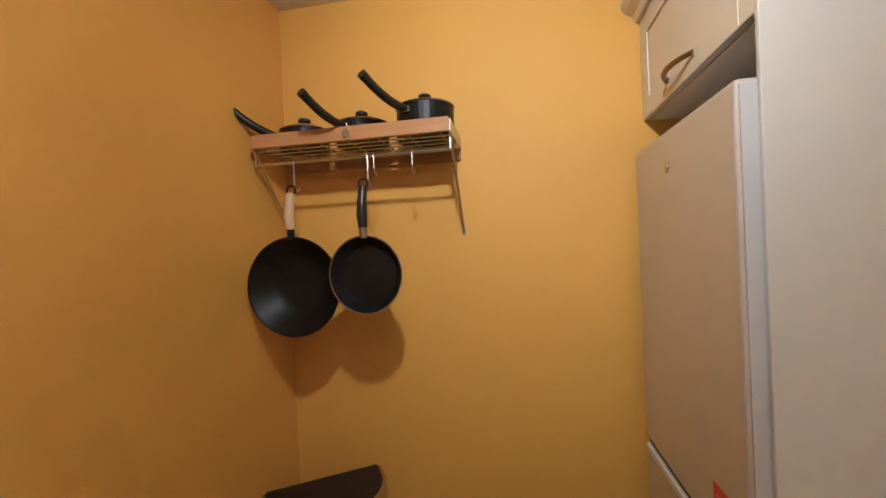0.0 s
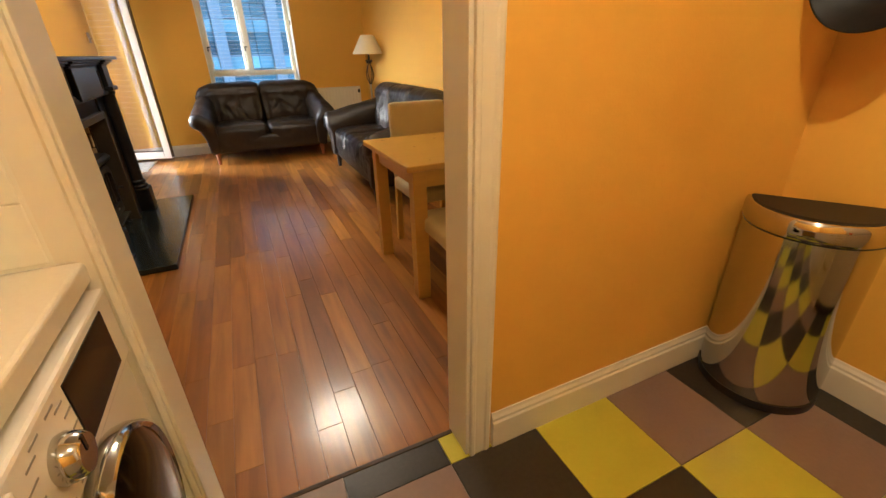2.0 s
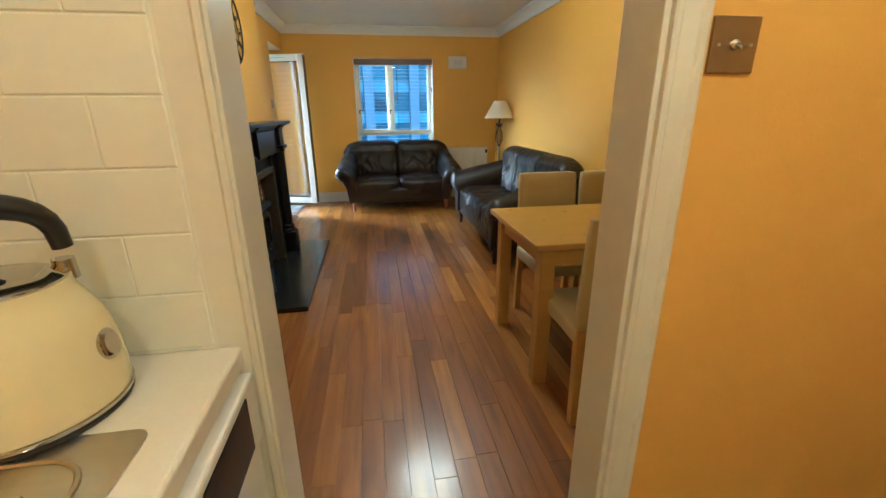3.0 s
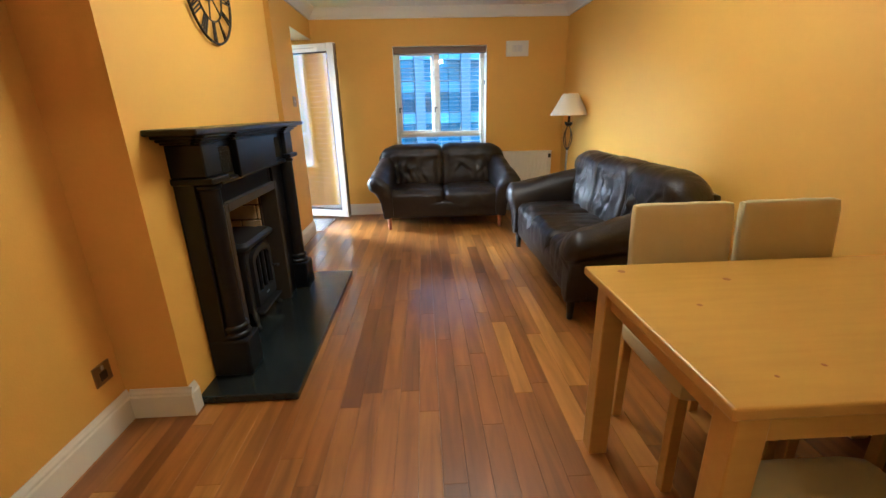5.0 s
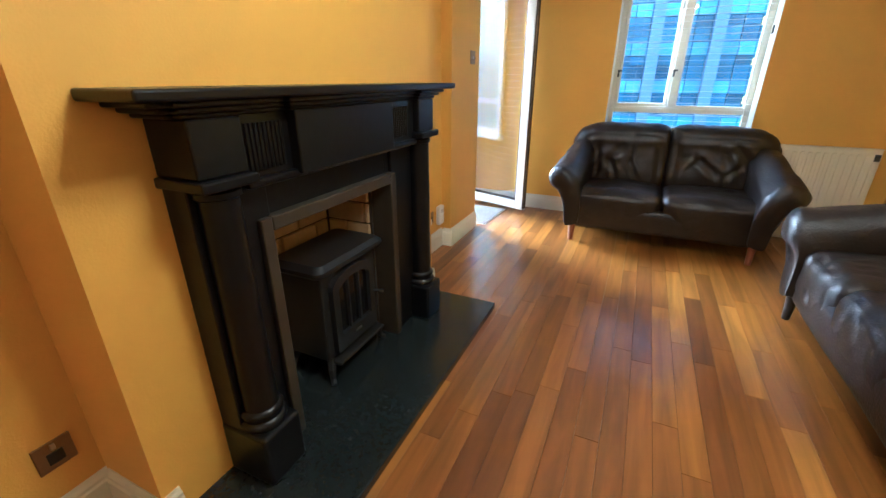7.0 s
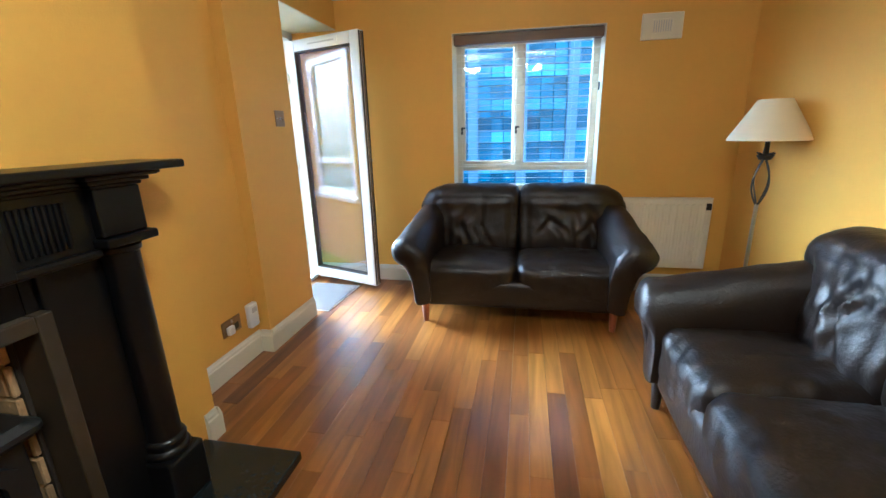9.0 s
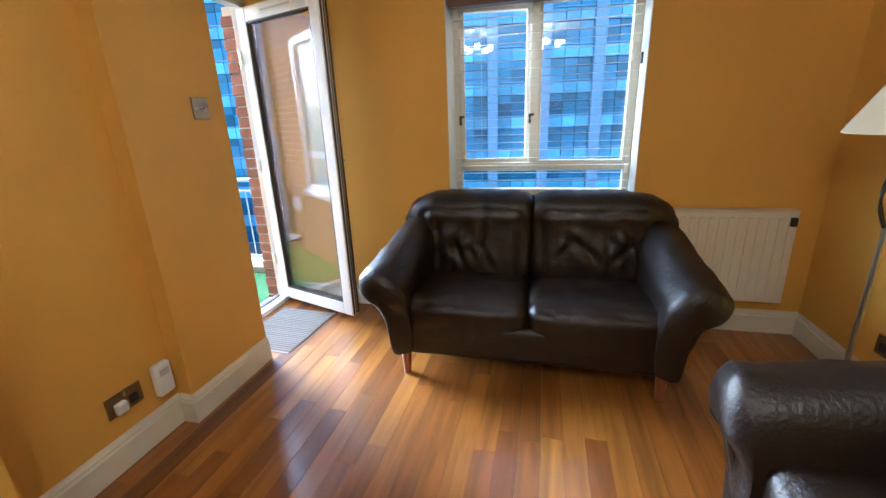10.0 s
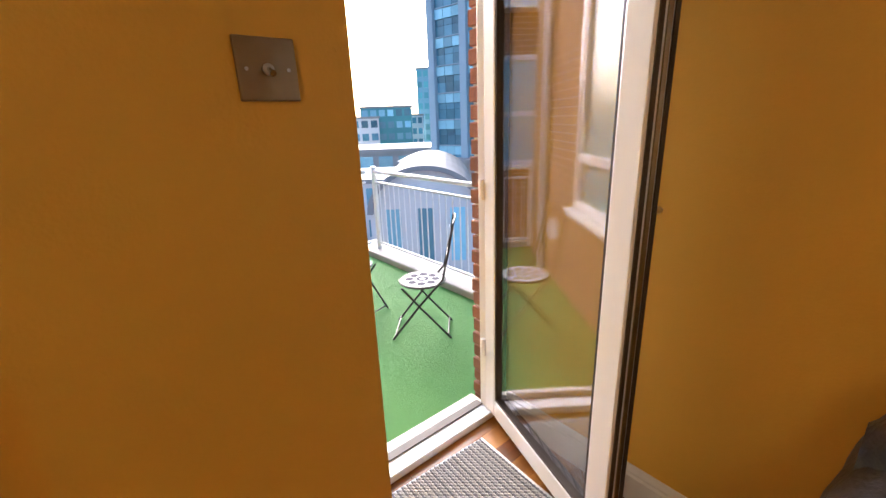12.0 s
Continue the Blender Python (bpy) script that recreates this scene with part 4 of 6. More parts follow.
# ---- window ----
def window():
    y = LY1 + 0.20
    t = structure("window_1", boxes((WX0, WX1, y, y + 0.052, WZ0, WZ0 + 0.04)), M_WINFRAME, "cream framed window with two lights over a lower pane", "window")
    fr = lambda *s: part("window_frame", boxes(*s, bevel=0.006), M_WINFRAME, t)
    fr((WX0, WX0 + 0.045, y, y + 0.052, WZ0 + 0.04, WZ1 - 0.0))
    fr((WX1 - 0.045, WX1, y, y + 0.052, WZ0 + 0.04, WZ1))
    fr((WX0 + 0.045, WX1 - 0.045, y, y + 0.052, WZ1 - 0.05, WZ1))
    fr((WX0 + 0.045, WX1 - 0.045, y - 0.004, y + 0.052, 0.965, 1.02))
    fr((-0.482, -0.425, y - 0.012, y + 0.05, 1.02, WZ1 - 0.05))
    for a, b in ((WX0 + 0.045, -0.482), (-0.425, WX1 - 0.045)):
        w = 0.026 if a < -0.6 else 0.012
        sash = part("sash", boxes((a, a + w, y - 0.008, y + 0.05, 1.02, WZ1 - 0.05), (b - w, b, y - 0.008, y + 0.05, 1.02, WZ1 - 0.05), (a + w, b - w, y - 0.008, y + 0.05, 1.02, 1.02 + w), (a + w, b - w, y - 0.008, y + 0.05, WZ1 - 0.05 - w, WZ1 - 0.05), bevel=0.003), M_WINFRAME, t)
        if a < -0.6:  # the opening light stands ajar on its stay
            sash.matrix_basis = pose(a, y + 0.02, 0, 0, 0, 8) @ pose(-a, -y - 0.02, 0)
        pane = part("pane", boxes((a + w - 0.004, b - w + 0.004, y + 0.043, y + 0.049, 1.016 + w, WZ1 - 0.046 - w)), M_PANE, sash)
        pane.visible_shadow = False
    pane = part("pane", boxes((WX0 + 0.045, WX1 - 0.045, y + 0.043, y + 0.049, WZ0 + 0.04, 0.965)), M_PANE, t)
    pane.visible_shadow = False
    part("window_sill", boxes((WX0 - 0.02, WX1 + 0.02, LY1 - 0.03, y, WZ0 - 0.03, WZ0), bevel=0.006), M_WHITE, t, "white painted window sill")
    part("reveal_lining", boxes((WX0, WX0 + 0.004, LY1 - 0.002, y, WZ0, WZ1)), M_WHITE, t)
    part("reveal_lining", boxes((WX1 - 0.004, WX1, LY1 - 0.002, y, WZ0, WZ1)), M_WHITE, t)
    part("reveal_lining", boxes((WX0 + 0.004, WX1 - 0.004, LY1 - 0.002, y, WZ1 - 0.004, WZ1)), M_WHITE, t)
    for x in (-0.93, -0.478):
        part("window_handle", merged(boxes((x - 0.008, x + 0.008, y - 0.028, y - 0.006, 1.27, 1.33), bevel=0.003), boxes((x - 0.005, x + 0.028, y - 0.04, y - 0.028, 1.315, 1.33), bevel=0.003)), M_DARK, t, "small dark window catch")
    part("blind_bracket", boxes((WX1 - 0.012, WX1 - 0.004, y - 0.09, y - 0.06, 1.58, 1.64), bevel=0.002), M_DARK, t)
    b = thing("venetian_blind", 0, y - 0.06, 0, "cream slatted venetian blind with open slats in the window", "blind")
    part("headrail", boxes((WX0 + 0.008, WX1 - 0.008, -0.10, -0.02, WZ1 - 0.075, WZ1 - 0.006), bevel=0.004), M_BLINDBOX, b, "brown wooden pelmet")
    slat = None
    z = 0.86
    while z < WZ1 - 0.09:
        bm = boxes((WX0 + 0.02, WX1 - 0.02, -0.0125, 0.0125, -0.0009, 0.0009))
        if slat is None:
            slat = part("slat", bm, M_BLIND, b)
            slat.location.z = z
        else:
            bm.free()
            o = slat.copy()
            scene.collection.objects.link(o)
            o.location.z = z
        z += 0.049
    for x in (-0.78, -0.41, -0.05):
        part("ladder_cord", tube([(x, -0.013, 0.85), (x, -0.013, WZ1 - 0.08)], 0.0012, 4), M_BLIND, b)


window()


# ---- balcony door ----
def balcony_door():
    fr = structure("door_1", boxes((FX - 0.035, FX + 0.035, PY1 - 0.0, PY1 + 0.055, 0.0, BTOP - 0.03), (FX - 0.035, FX + 0.035, LY1 - 0.06, LY1 - 0.004, 0.0, BTOP - 0.03), (FX - 0.035, FX + 0.035, PY1, LY1 - 0.004, BTOP - 0.06, BTOP), bevel=0.004), M_UPVC, "white plastic balcony door frame, door standing open", "door")
    part("threshold", boxes((FX - 0.05, FX + 0.045, PY1 + 0.05, LY1 - 0.055, 0.0, 0.035), bevel=0.005), M_UPVC, fr)
    part("threshold_seal", boxes((FX - 0.06, FX - 0.02, PY1 + 0.055, LY1 - 0.06, 0.0355, 0.042), bevel=0.002), M_RUBBER, fr)
    hinge = Vector((-2.325, 5.728, 0))
    tip = Vector((-1.604, 5.480, 0))
    d = tip - hinge
    ang = math.degrees(math.atan2(d.y, d.x))
    leaf = thing("balcony_door", hinge.x, hinge.y, 0, "white framed glazed balcony door standing open into the room", "door", turn=ang)
    L, z0, z1, st = d.length, 0.045, 2.035, 0.085
    st2 = 0.075
    for s in ((0.0, st, -0.03, 0.035, z0, z1), (L - st, L, -0.03, 0.035, z0, z1), (st, L - st, -0.03, 0.035, z0, z0 + st), (st, L - st, -0.03, 0.035, z1 - st, z1)):
        part("stile" if s[5] - s[4] > 1 else "rail", boxes(s, bevel=0.006), M_UPVC, leaf)
    for off in (-0.012, 0.008):
        p = part("pane", boxes((st - 0.01, L - st + 0.01, off, off + 0.004, z0 + st - 0.01, z1 - st + 0.01)), M_PANE, leaf)
        p.visible_shadow = False
    for s in ((st, st + 0.009, -0.026, 0.03, z0 + st, z1 - st), (L - st - 0.009, L - st, -0.026, 0.03, z0 + st, z1 - st), (st, L - st, -0.026, 0.03, z0 + st, z0 + st + 0.009), (st, L - st, -0.026, 0.03, z1 - st - 0.009, z1 - st)):
        part("gasket", boxes(s), M_RUBBER, leaf)
    for off, m2 in ((-0.018, M_RUBBER), (0.004, M_BRASS), (0.022, M_RUBBER)):
        part("edge_strip", boxes((L - 0.001, L + 0.004, off - 0.006, off + 0.006, z0 + 0.01, z1 - 0.01)), m2, leaf)
    part("door_handle", merged(boxes((L - 0.055, L - 0.03, 0.035, 0.045, 0.98, 1.16), bevel=0.004), tube([(L - 0.042, 0.045, 1.09), (L - 0.042, 0.085, 1.09), (L - 0.09, 0.09, 1.09), (L - 0.15, 0.09, 1.088)], 0.009, 8)), M_STEEL, leaf, "steel lever handle")
    part("trickle_vent", boxes((0.22, 0.56, -0.036, -0.028, z1 - 0.06, z1 - 0.028), bevel=0.003), M_UPVC, leaf)
    part("trickle_slot", boxes((0.25, 0.53, -0.038, -0.034, z1 - 0.05, z1 - 0.04)), M_FRSIDE, leaf)
    for z in (0.35, 1.05, 1.75):
        part("hinge", tube([(-0.008, -0.036, z - 0.04), (-0.008, -0.036, z + 0.04)], 0.011, 8), M_UPVC, leaf)


balcony_door()
structure("trim_13", boxes((FX + 0.036, PX - 0.002, PY1, LY1, BTOP - 0.005, BTOP)), M_WHITE, "white painted soffit over the balcony door", "soffit")


def door_mat():
    t = thing("door_mat", -2.035, 5.29, 0.0, "grey and white woven door mat inside the balcony door", "mat", turn=-3)
    part("backing", boxes((-0.215, 0.215, -0.275, 0.275, 0.0, 0.006), bevel=0.002), M_RAIL, t)
    i = 0
    y = -0.262
    while y < 0.265:
        pts, rad = [], []
        for k in range(96):
            x = -0.208 + 0.416 * k / 95
            ph = k * 1.57 + i * math.pi
            pts.append((x, y + 0.0022 * math.sin(ph), 0.008 + 0.0025 * math.sin(ph + 1.0)))
            rad.append(0.0046 + 0.0012 * math.sin(ph * 2))
        part("yarn", tube(pts, rad, 6), M_MATA if i % 2 else M_MATB, t)
        y += 0.0108
        i += 1


door_mat()


# ---- kitchen: bin ----
def half_round(w, d, z, steps=20, r=0.02):
    """Flat back at x = 0, bow towards -x."""
    pts = [(0.0, -w / 2, z), (-0.0, w / 2, z)]
    for i in range(steps + 1):
        a = math.pi * i / steps
        pts.append((-0.03 - (d - 0.03) * math.sin(a) ** 0.9, w / 2 * math.cos(a), z))
    return pts


def waste_bin():
    t = thing("waste_bin", 0.99, -0.172, 0, "polished chrome half-round waste bin in the corner", "bin", turn=34)
    t.scale = (1, 1, 1.03)
    body = loft([half_round(0.390, 0.245, 0.03), half_round(0.390, 0.245, 0.05), half_round(0.390, 0.245, 0.645)])
    part("body", body, M_CHROME, t, smooth=True)
    part("base_ring", loft([half_round(0.397, 0.25, 0.0), half_round(0.397, 0.25, 0.032)]), M_PLASTIC, t, "black plastic base ring", True)
    part("seam", loft([half_round(0.395, 0.249, 0.645), half_round(0.395, 0.249, 0.651)]), M_PLASTIC, t, smooth=True)
    lid = part("lid", loft([half_round(0.397, 0.252, 0.651), half_round(0.401, 0.255, 0.66), half_round(0.399, 0.252, 0.70), half_round(0.387, 0.243, 0.712)]), M_CHROME, t, "polished chrome lid rim", True)
    part("flap", loft([half_round(0.370, 0.228, 0.7125), half_round(0.355, 0.215, 0.717)]), M_FLAP, lid, "black flap")


waste_bin()


# ---- kitchen: pan rack with its pans ----
RX0, RX1, RY0, RY1, RZ = 0.885, LX1, -0.668, -0.03, 1.855


def pan_rack():
    t = thing("pan_rack", 0, 0, 0, "wall rack with a wooden front bar and wire shelf", "rack")
    part("front_bar", boxes((RX0 - 0.009, RX0 + 0.009, RY0, RY1, 1.838, 1.882), bevel=0.003), M_WOODBAR, t, "warm brown wooden front bar")
    part("back_bar", boxes((RX1 - 0.02, RX1, RY0, RY1, 1.80, 1.84), bevel=0.003), M_WOODBAR, t)
    part("side_rail", boxes((RX0, RX1 - 0.005, RY0 - 0.003, RY0 + 0.001, 1.838, 1.878)), M_STEEL, t)
    part("side_rail", boxes((RX0, RX1 - 0.005, RY1 - 0.001, RY1 + 0.003, 1.838, 1.878)), M_STEEL, t)
    part("badge", lathe(((0, 0.0), (0.013, 0.0), (0.013, -0.003), (0, -0.003)), 16, (RX0 - 0.009, -0.35, 1.86), axis="x"), M_STEEL, t)
    for i in range(7):
        y = RY0 + 0.03 + i * (RY1 - RY0 - 0.06) / 6
        part("shelf_wire", tube([(RX0, y, 1.842), (RX1 - 0.01, y, 1.842)], 0.003, 6), M_STEEL, t)
    for i in range(5):
        x = RX0 + 0.03 + i * 0.045
        part("shelf_wire", tube([(x, RY0, 1.837), (x, RY1, 1.837)], 0.003, 6), M_STEEL, t)
    for y in (RY0, RY1):
        part("bracket", tube([(RX0 + 0.005, y, 1.84), (RX1 - 0.002, y, 1.55)], 0.0045, 6), M_STEEL, t)
        part("bracket_plate", boxes((RX1 - 0.003, RX1, y - 0.007, y + 0.007, 1.540, 1.575)), M_STEEL, t)
    part("hanging_rail", tube([(0.90, RY0, 1.79), (0.90, RY1, 1.79)], 0.005, 8), M_STEEL, t)
    for y in (RY0 + 0.002, RY1 - 0.002):
        part("rail_strut", tube([(0.90, y, 1.79), (0.90, y, 1.84)], 0.004, 6), M_STEEL, t)
    for y, drop in ((-0.166, 0.09), (-0.41, 0.09), (-0.43, 0.06), (-0.55, 0.06)):
        z = 1.79
        pts = [(0.90 + 0.008 * math.cos(a), y, z + 0.008 * math.sin(a)) for a in (0.0, 0.8, 1.6, 2.4, 3.14)] + [(0.892, y, z - drop + 0.02)]
        pts += [(0.907 - 0.015 * math.cos(a), y, z - drop + 0.015 - 0.015 * math.sin(a)) for a in (0.6, 1.2, 1.8, 2.4, 3.0)]
        part("hook", tube(pts, 0.0022, 6), M_STEEL, t)


pan_rack()


def saucepan(y, r, h, handle, lift, label):
    t = thing("saucepan", 0.995, y, 1.846, label, "saucepan", "saucepans on the rack")
    part("pan_body", lathe(((0, 0), (r * 0.94, 0), (r, 0.008), (r, h), (r - 0.003, h), (r - 0.003, 0.01), (0, 0.01)), 36), M_NONSTICK, t, smooth=False)
    lid = part("lid", lathe(((r + 0.002, h), (r + 0.003, h + 0.004), (r * 0.8, h + 0.014), (r * 0.3, h + 0.024), (0, h + 0.026)), 36), M_NONSTICK, t, smooth=True)
    part("rim", tube([((r + 0.001) * math.cos(2 * math.pi * i / 36), (r + 0.001) * math.sin(2 * math.pi * i / 36), h + 0.003) for i in range(36)], 0.0028, 6, True), M_CHROME, lid)
    part("knob_collar", lathe(((0, h + 0.024), (0.022, h + 0.024), (0.022, h + 0.028), (0, h + 0.028)), 18), M_CHROME, lid)
    part("knob", lathe(((0, h + 0.028), (0.01, h + 0.028), (0.012, h + 0.033), (0.021, h + 0.037), (0.02, h + 0.045), (0.012, h + 0.05), (0, h + 0.051)), 18), M_PLASTIC, lid, smooth=True)
    hx, hy = handle
    n = math.hypot(hx, hy)
    ux, uy = hx / n, hy / n
    pts, rad = [], []
    for k in range(9):
        u = k / 8
        d = r - 0.004 + u * 0.185
        pts.append((ux * d, uy * d, h - 0.02 + 0.02 * u + lift * u ** 1.3 - 0.012 * math.sin(u * math.pi)))
        rad.append(0.013 if 0.15 < u < 0.9 else 0.011 if u <= 0.15 else 0.014)
    part("panhandle", tube(pts, rad, 10), M_PLASTIC, t, smooth=True)
    part("handle_bracket", boxes((-0.012 + ux * r, 0.012 + ux * r, -0.012 + uy * r, 0.012 + uy * r, h - 0.032, h - 0.012), bevel=0.003), M_CHROME, t)
    return t


saucepan(-0.155, 0.082, 0.062, (-0.66, 0.75), 0.088, "small black non-stick saucepan with lid on the rack")
saucepan(-0.360, 0.088, 0.066, (-0.96, 0.28), 0.030, "medium black non-stick saucepan with lid on the rack")
saucepan(-0.575, 0.092, 0.100, (-0.90, 0.44), 0.032, "large black non-stick saucepan with lid on the rack")


def hung_pan(name, y, z, r, depth, x, handle_mat, hang_z, label, turn):
    t = thing(name, x, y, z, label, "pan", "hanging pans", turn=turn)
    flat = r * 0.5 if name == "wok" else r * 0.78
    prof = [(0, depth), (flat, depth), (flat + (r - flat) * 0.35, depth * 0.72), (flat + (r - flat) * 0.75, depth * 0.3), (r, 0.0), (r - 0.003, 0.0), (flat + (r - flat) * 0.75 - 0.003, depth * 0.3 - 0.003), (flat + (r - flat) * 0.35 - 0.003, depth * 0.72 - 0.003), (flat - 0.003, depth - 0.004), (0, depth - 0.004)]
    part("bowl", lathe(prof, 48, axis="x"), M_NONSTICK, t, smooth=True)
    part("rim", tube([(0, r * math.cos(2 * math.pi * i / 48), r * math.sin(2 * math.pi * i / 48)) for i in range(48)], 0.0022, 6, True), M_STEEL if name != "wok" else M_NONSTICK, t)
    top = hang_z - z
    part("ferrule", tube([(0.004, 0, r - 0.006), (0.0, 0, r + 0.03)], 0.012, 10), M_STEEL if name != "wok" else M_NONSTICK, t)
    pts = [(0.0, 0, r + 0.025), (-0.004, 0, r + 0.06), (0.0, 0, top - 0.04), (0.012, 0, top)]
    part("panhandle", tube(pts, [0.013, 0.016, 0.014, 0.013], 12), handle_mat, t, smooth=True)
    part("hanging_loop", tube([(0.014, 0.014 * math.cos(2 * math.pi * i / 16), top + 0.012 + 0.014 * math.sin(2 * math.pi * i / 16)) for i in range(16)], 0.0035, 6, True), M_IRON, t)


M_PALEWOOD = material("pale_wood_handle", (0.58, 0.42, 0.22), 0.5, spots=((8, 0.4, (0.5, 0.34, 0.16)),), spread=(8, 8, 1))
hung_pan("wok", -0.168, 1.399, 0.152, 0.07, 0.852, M_PALEWOOD, 1.685, "black wok with a pale wooden handle hanging from the rack", 0)
hung_pan("frying_pan", -0.412, 1.431, 0.113, 0.04, 0.825, M_PLASTIC, 1.685, "black non-stick frying pan with steel rim hanging from the rack", -4)


M_PANEL = material("pale_laminate_panel", (0.56, 0.55, 0.52), 0.4, spots=((4, 0.2, (0.51, 0.50, 0.46)),), bump=0.03)
# ---- kitchen: fridge, tall panel, cabinets and worktops ----
def fridge():
    t = thing("fridge_freezer", 0, 0, 0, "tall silver fridge-freezer built in beside the worktop", "fridge")
    part("case", boxes((0.487, 1.095, -1.845, -1.295, 0.02, 1.77), bevel=0.004), M_FRSIDE, t)
    up = part("door", boxes((0.483, 1.10, -1.29, -1.23, 0.872, 1.772), bevel=0.010, segments=3), M_FRIDGE, t)
    low = part("door", boxes((0.483, 1.10, -1.29, -1.23, 0.06, 0.858), bevel=0.010, segments=3), M_FRIDGE, t)
    part("door_side", boxes((0.479, 0.4835, -1.286, -1.236, 0.90, 1.76)), M_FRSIDE, up, "pale blue-grey door edge")
    part("door_side", boxes((0.479, 0.4835, -1.286, -1.236, 0.075, 0.85)), M_FRSIDE, low, "pale blue-grey door edge")
    part("grip_recess", boxes((0.52, 1.09, -1.2385, -1.2265, 0.834, 0.856), bevel=0.003), M_UPVC, low, "pale grip along the door top")
    part("grip_shadow", boxes((0.52, 1.09, -1.268, -1.238, 0.8585, 0.8715)), M_DARK, t)
    part("badge", lathe(((0, 0), (0.014, 0), (0.014, 0.003), (0.01, 0.005), (0, 0.005)), 18, (0.82, -1.23, 1.677), axis="y"), M_CHROME, up, "small round chrome badge")
    lab = part("sticker", boxes((0.555, 0.628, -1.2298, -1.2288, 0.89, 0.992)), M_RED, up, "red energy sticker with pale print")
    for i, (a, b) in enumerate(((0.0, 0.05), (0.0, 0.042), (0.0, 0.05), (0.0, 0.03))):
        part("print_bar", boxes((0.566 + a, 0.566 + b, -1.2288, -1.2284, 0.965 - i * 0.018, 0.972 - i * 0.018)), M_INK, lab)
    part("toe_grille", boxes((0.49, 1.095, -1.29, -1.26, 0.0, 0.055)), M_DARK, t)


fridge()
t = thing("tall_end_panel", 0, 0, 0, "cream tall end panel beside the fridge", "cabinet panel")
part("panel", boxes((0.466, 0.4775, -1.85, -1.262, 0.0, 2.24), bevel=0.002), M_PANEL, t)


def bow_handle(parent, x0, x1, y, z, name="handle"):
    pts, rad = [], []
    for k in range(13):
        u = k / 12
        pts.append((x0 + (x1 - x0) * u, y + 0.03 * math.sin(math.pi * u) ** 0.7, z))
        rad.append(0.008 if k in (0, 12) else 0.0055 + 0.002 * math.sin(math.pi * u))
    part(name, tube(pts, rad, 10), M_BRASS, parent, "aged brass bow handle", True)


def shaker(parent, x0, x1, z0, z1, y, mat):
    """A panelled front facing +y."""
    d = part("door", boxes((x0, x1, y - 0.018, y - 0.006, z0, z1), bevel=0.002), mat, parent)
    w = 0.06
    part("door_frame", boxes((x0, x0 + w, y - 0.006, y, z0, z1), (x1 - w, x1, y - 0.006, y, z0, z1), (x0 + w, x1 - w, y - 0.006, y, z0, z0 + w), (x0 + w, x1 - w, y - 0.006, y, z1 - w, z1), bevel=0.0025), mat, d)
    return d


def top_cabinet():
    t = thing("wall_cabinet", 0, 0, 0, "cream panelled cupboard above the fridge", "cabinet")
    part("carcass", boxes((0.479, 1.128, -1.85, -1.29, 1.88, 2.25), bevel=0.002), M_CABINET, t)
    d = shaker(t, 0.480, 1.126, 1.882, 2.20, -1.268, M_CABINET)
    bow_handle(d, 0.735, 0.905, -1.268, 1.925)
    part("top_moulding", prism(((0, 0), (0.012, 0), (0.02, 0.02), (0.045, 0.035), (0.055, 0.05), (0.055, 0.065), (0, 0.065)), (0.479, -1.268, 2.20), (1.128, -1.268, 2.20), side=(0, 1, 0)), M_CABINET, t)
    part("back_filler", boxes((0.484, 1.126, -1.60, -1.58, 1.776, 1.88)), M_CABINET, t)


top_cabinet()


def drawer_unit():
    t = thing("drawer_unit", 0, 0, 0, "cream drawer unit below the worktop with brass bow handles", "cabinet")
    part("carcass", boxes((0.15, 0.462, -1.84, -1.272, 0.0, 0.869)), M_CABINET, t)
    for z0, z1 in ((0.705, 0.862), (0.515, 0.70), (0.315, 0.51), (0.115, 0.31)):
        d = part("drawer", boxes((0.153, 0.46, -1.272, -1.253, z0, z1), bevel=0.004), M_CABINET, t)
        bow_handle(d, 0.21, 0.40, -1.254, (z0 + z1) / 2 - 0.01)
    part("plinth", boxes((0.15, 0.462, -1.30, -1.285, 0.0, 0.11)), M_CABINET, t)


drawer_unit()


def base_unit():
    t = thing("base_cabinet", 0, 0, 0, "cream base cupboard below the worktop", "cabinet")
    part("carcass", boxes((-0.99, 0.148, -1.84, -1.272, 0.0, 0.869)), M_CABINET, t)
    for x0, x1 in ((-0.985, -0.425), (-0.42, 0.145)):
        d = shaker(t, x0, x1, 0.115, 0.862, -1.254, M_CABINET)
        bow_handle(d, x0 + 0.38, x0 + 0.54, -1.254, 0.78)


base_unit()
t = thing("worktop", 0, 0, 0, "cream speckled laminate worktop beside the fridge", "worktop")
part("slab", boxes((-1.0, 0.465, -1.849, -1.245, 0.87, 0.91), bevel=0.006), M_TOP, t)
t = thing("worktop", 0, 0, 0, "cream speckled laminate worktop over the washing machine", "worktop")
part("slab", boxes((KX0 + 0.002, -1.024, -1.849, -0.003, 0.87, 0.91), bevel=0.007, segments=3), M_TOP, t)
part("seal_strip", boxes((KX0 + 0.01, -1.03, -0.012, -0.003, 0.9095, 0.917), bevel=0.003), M_UPVC, t)


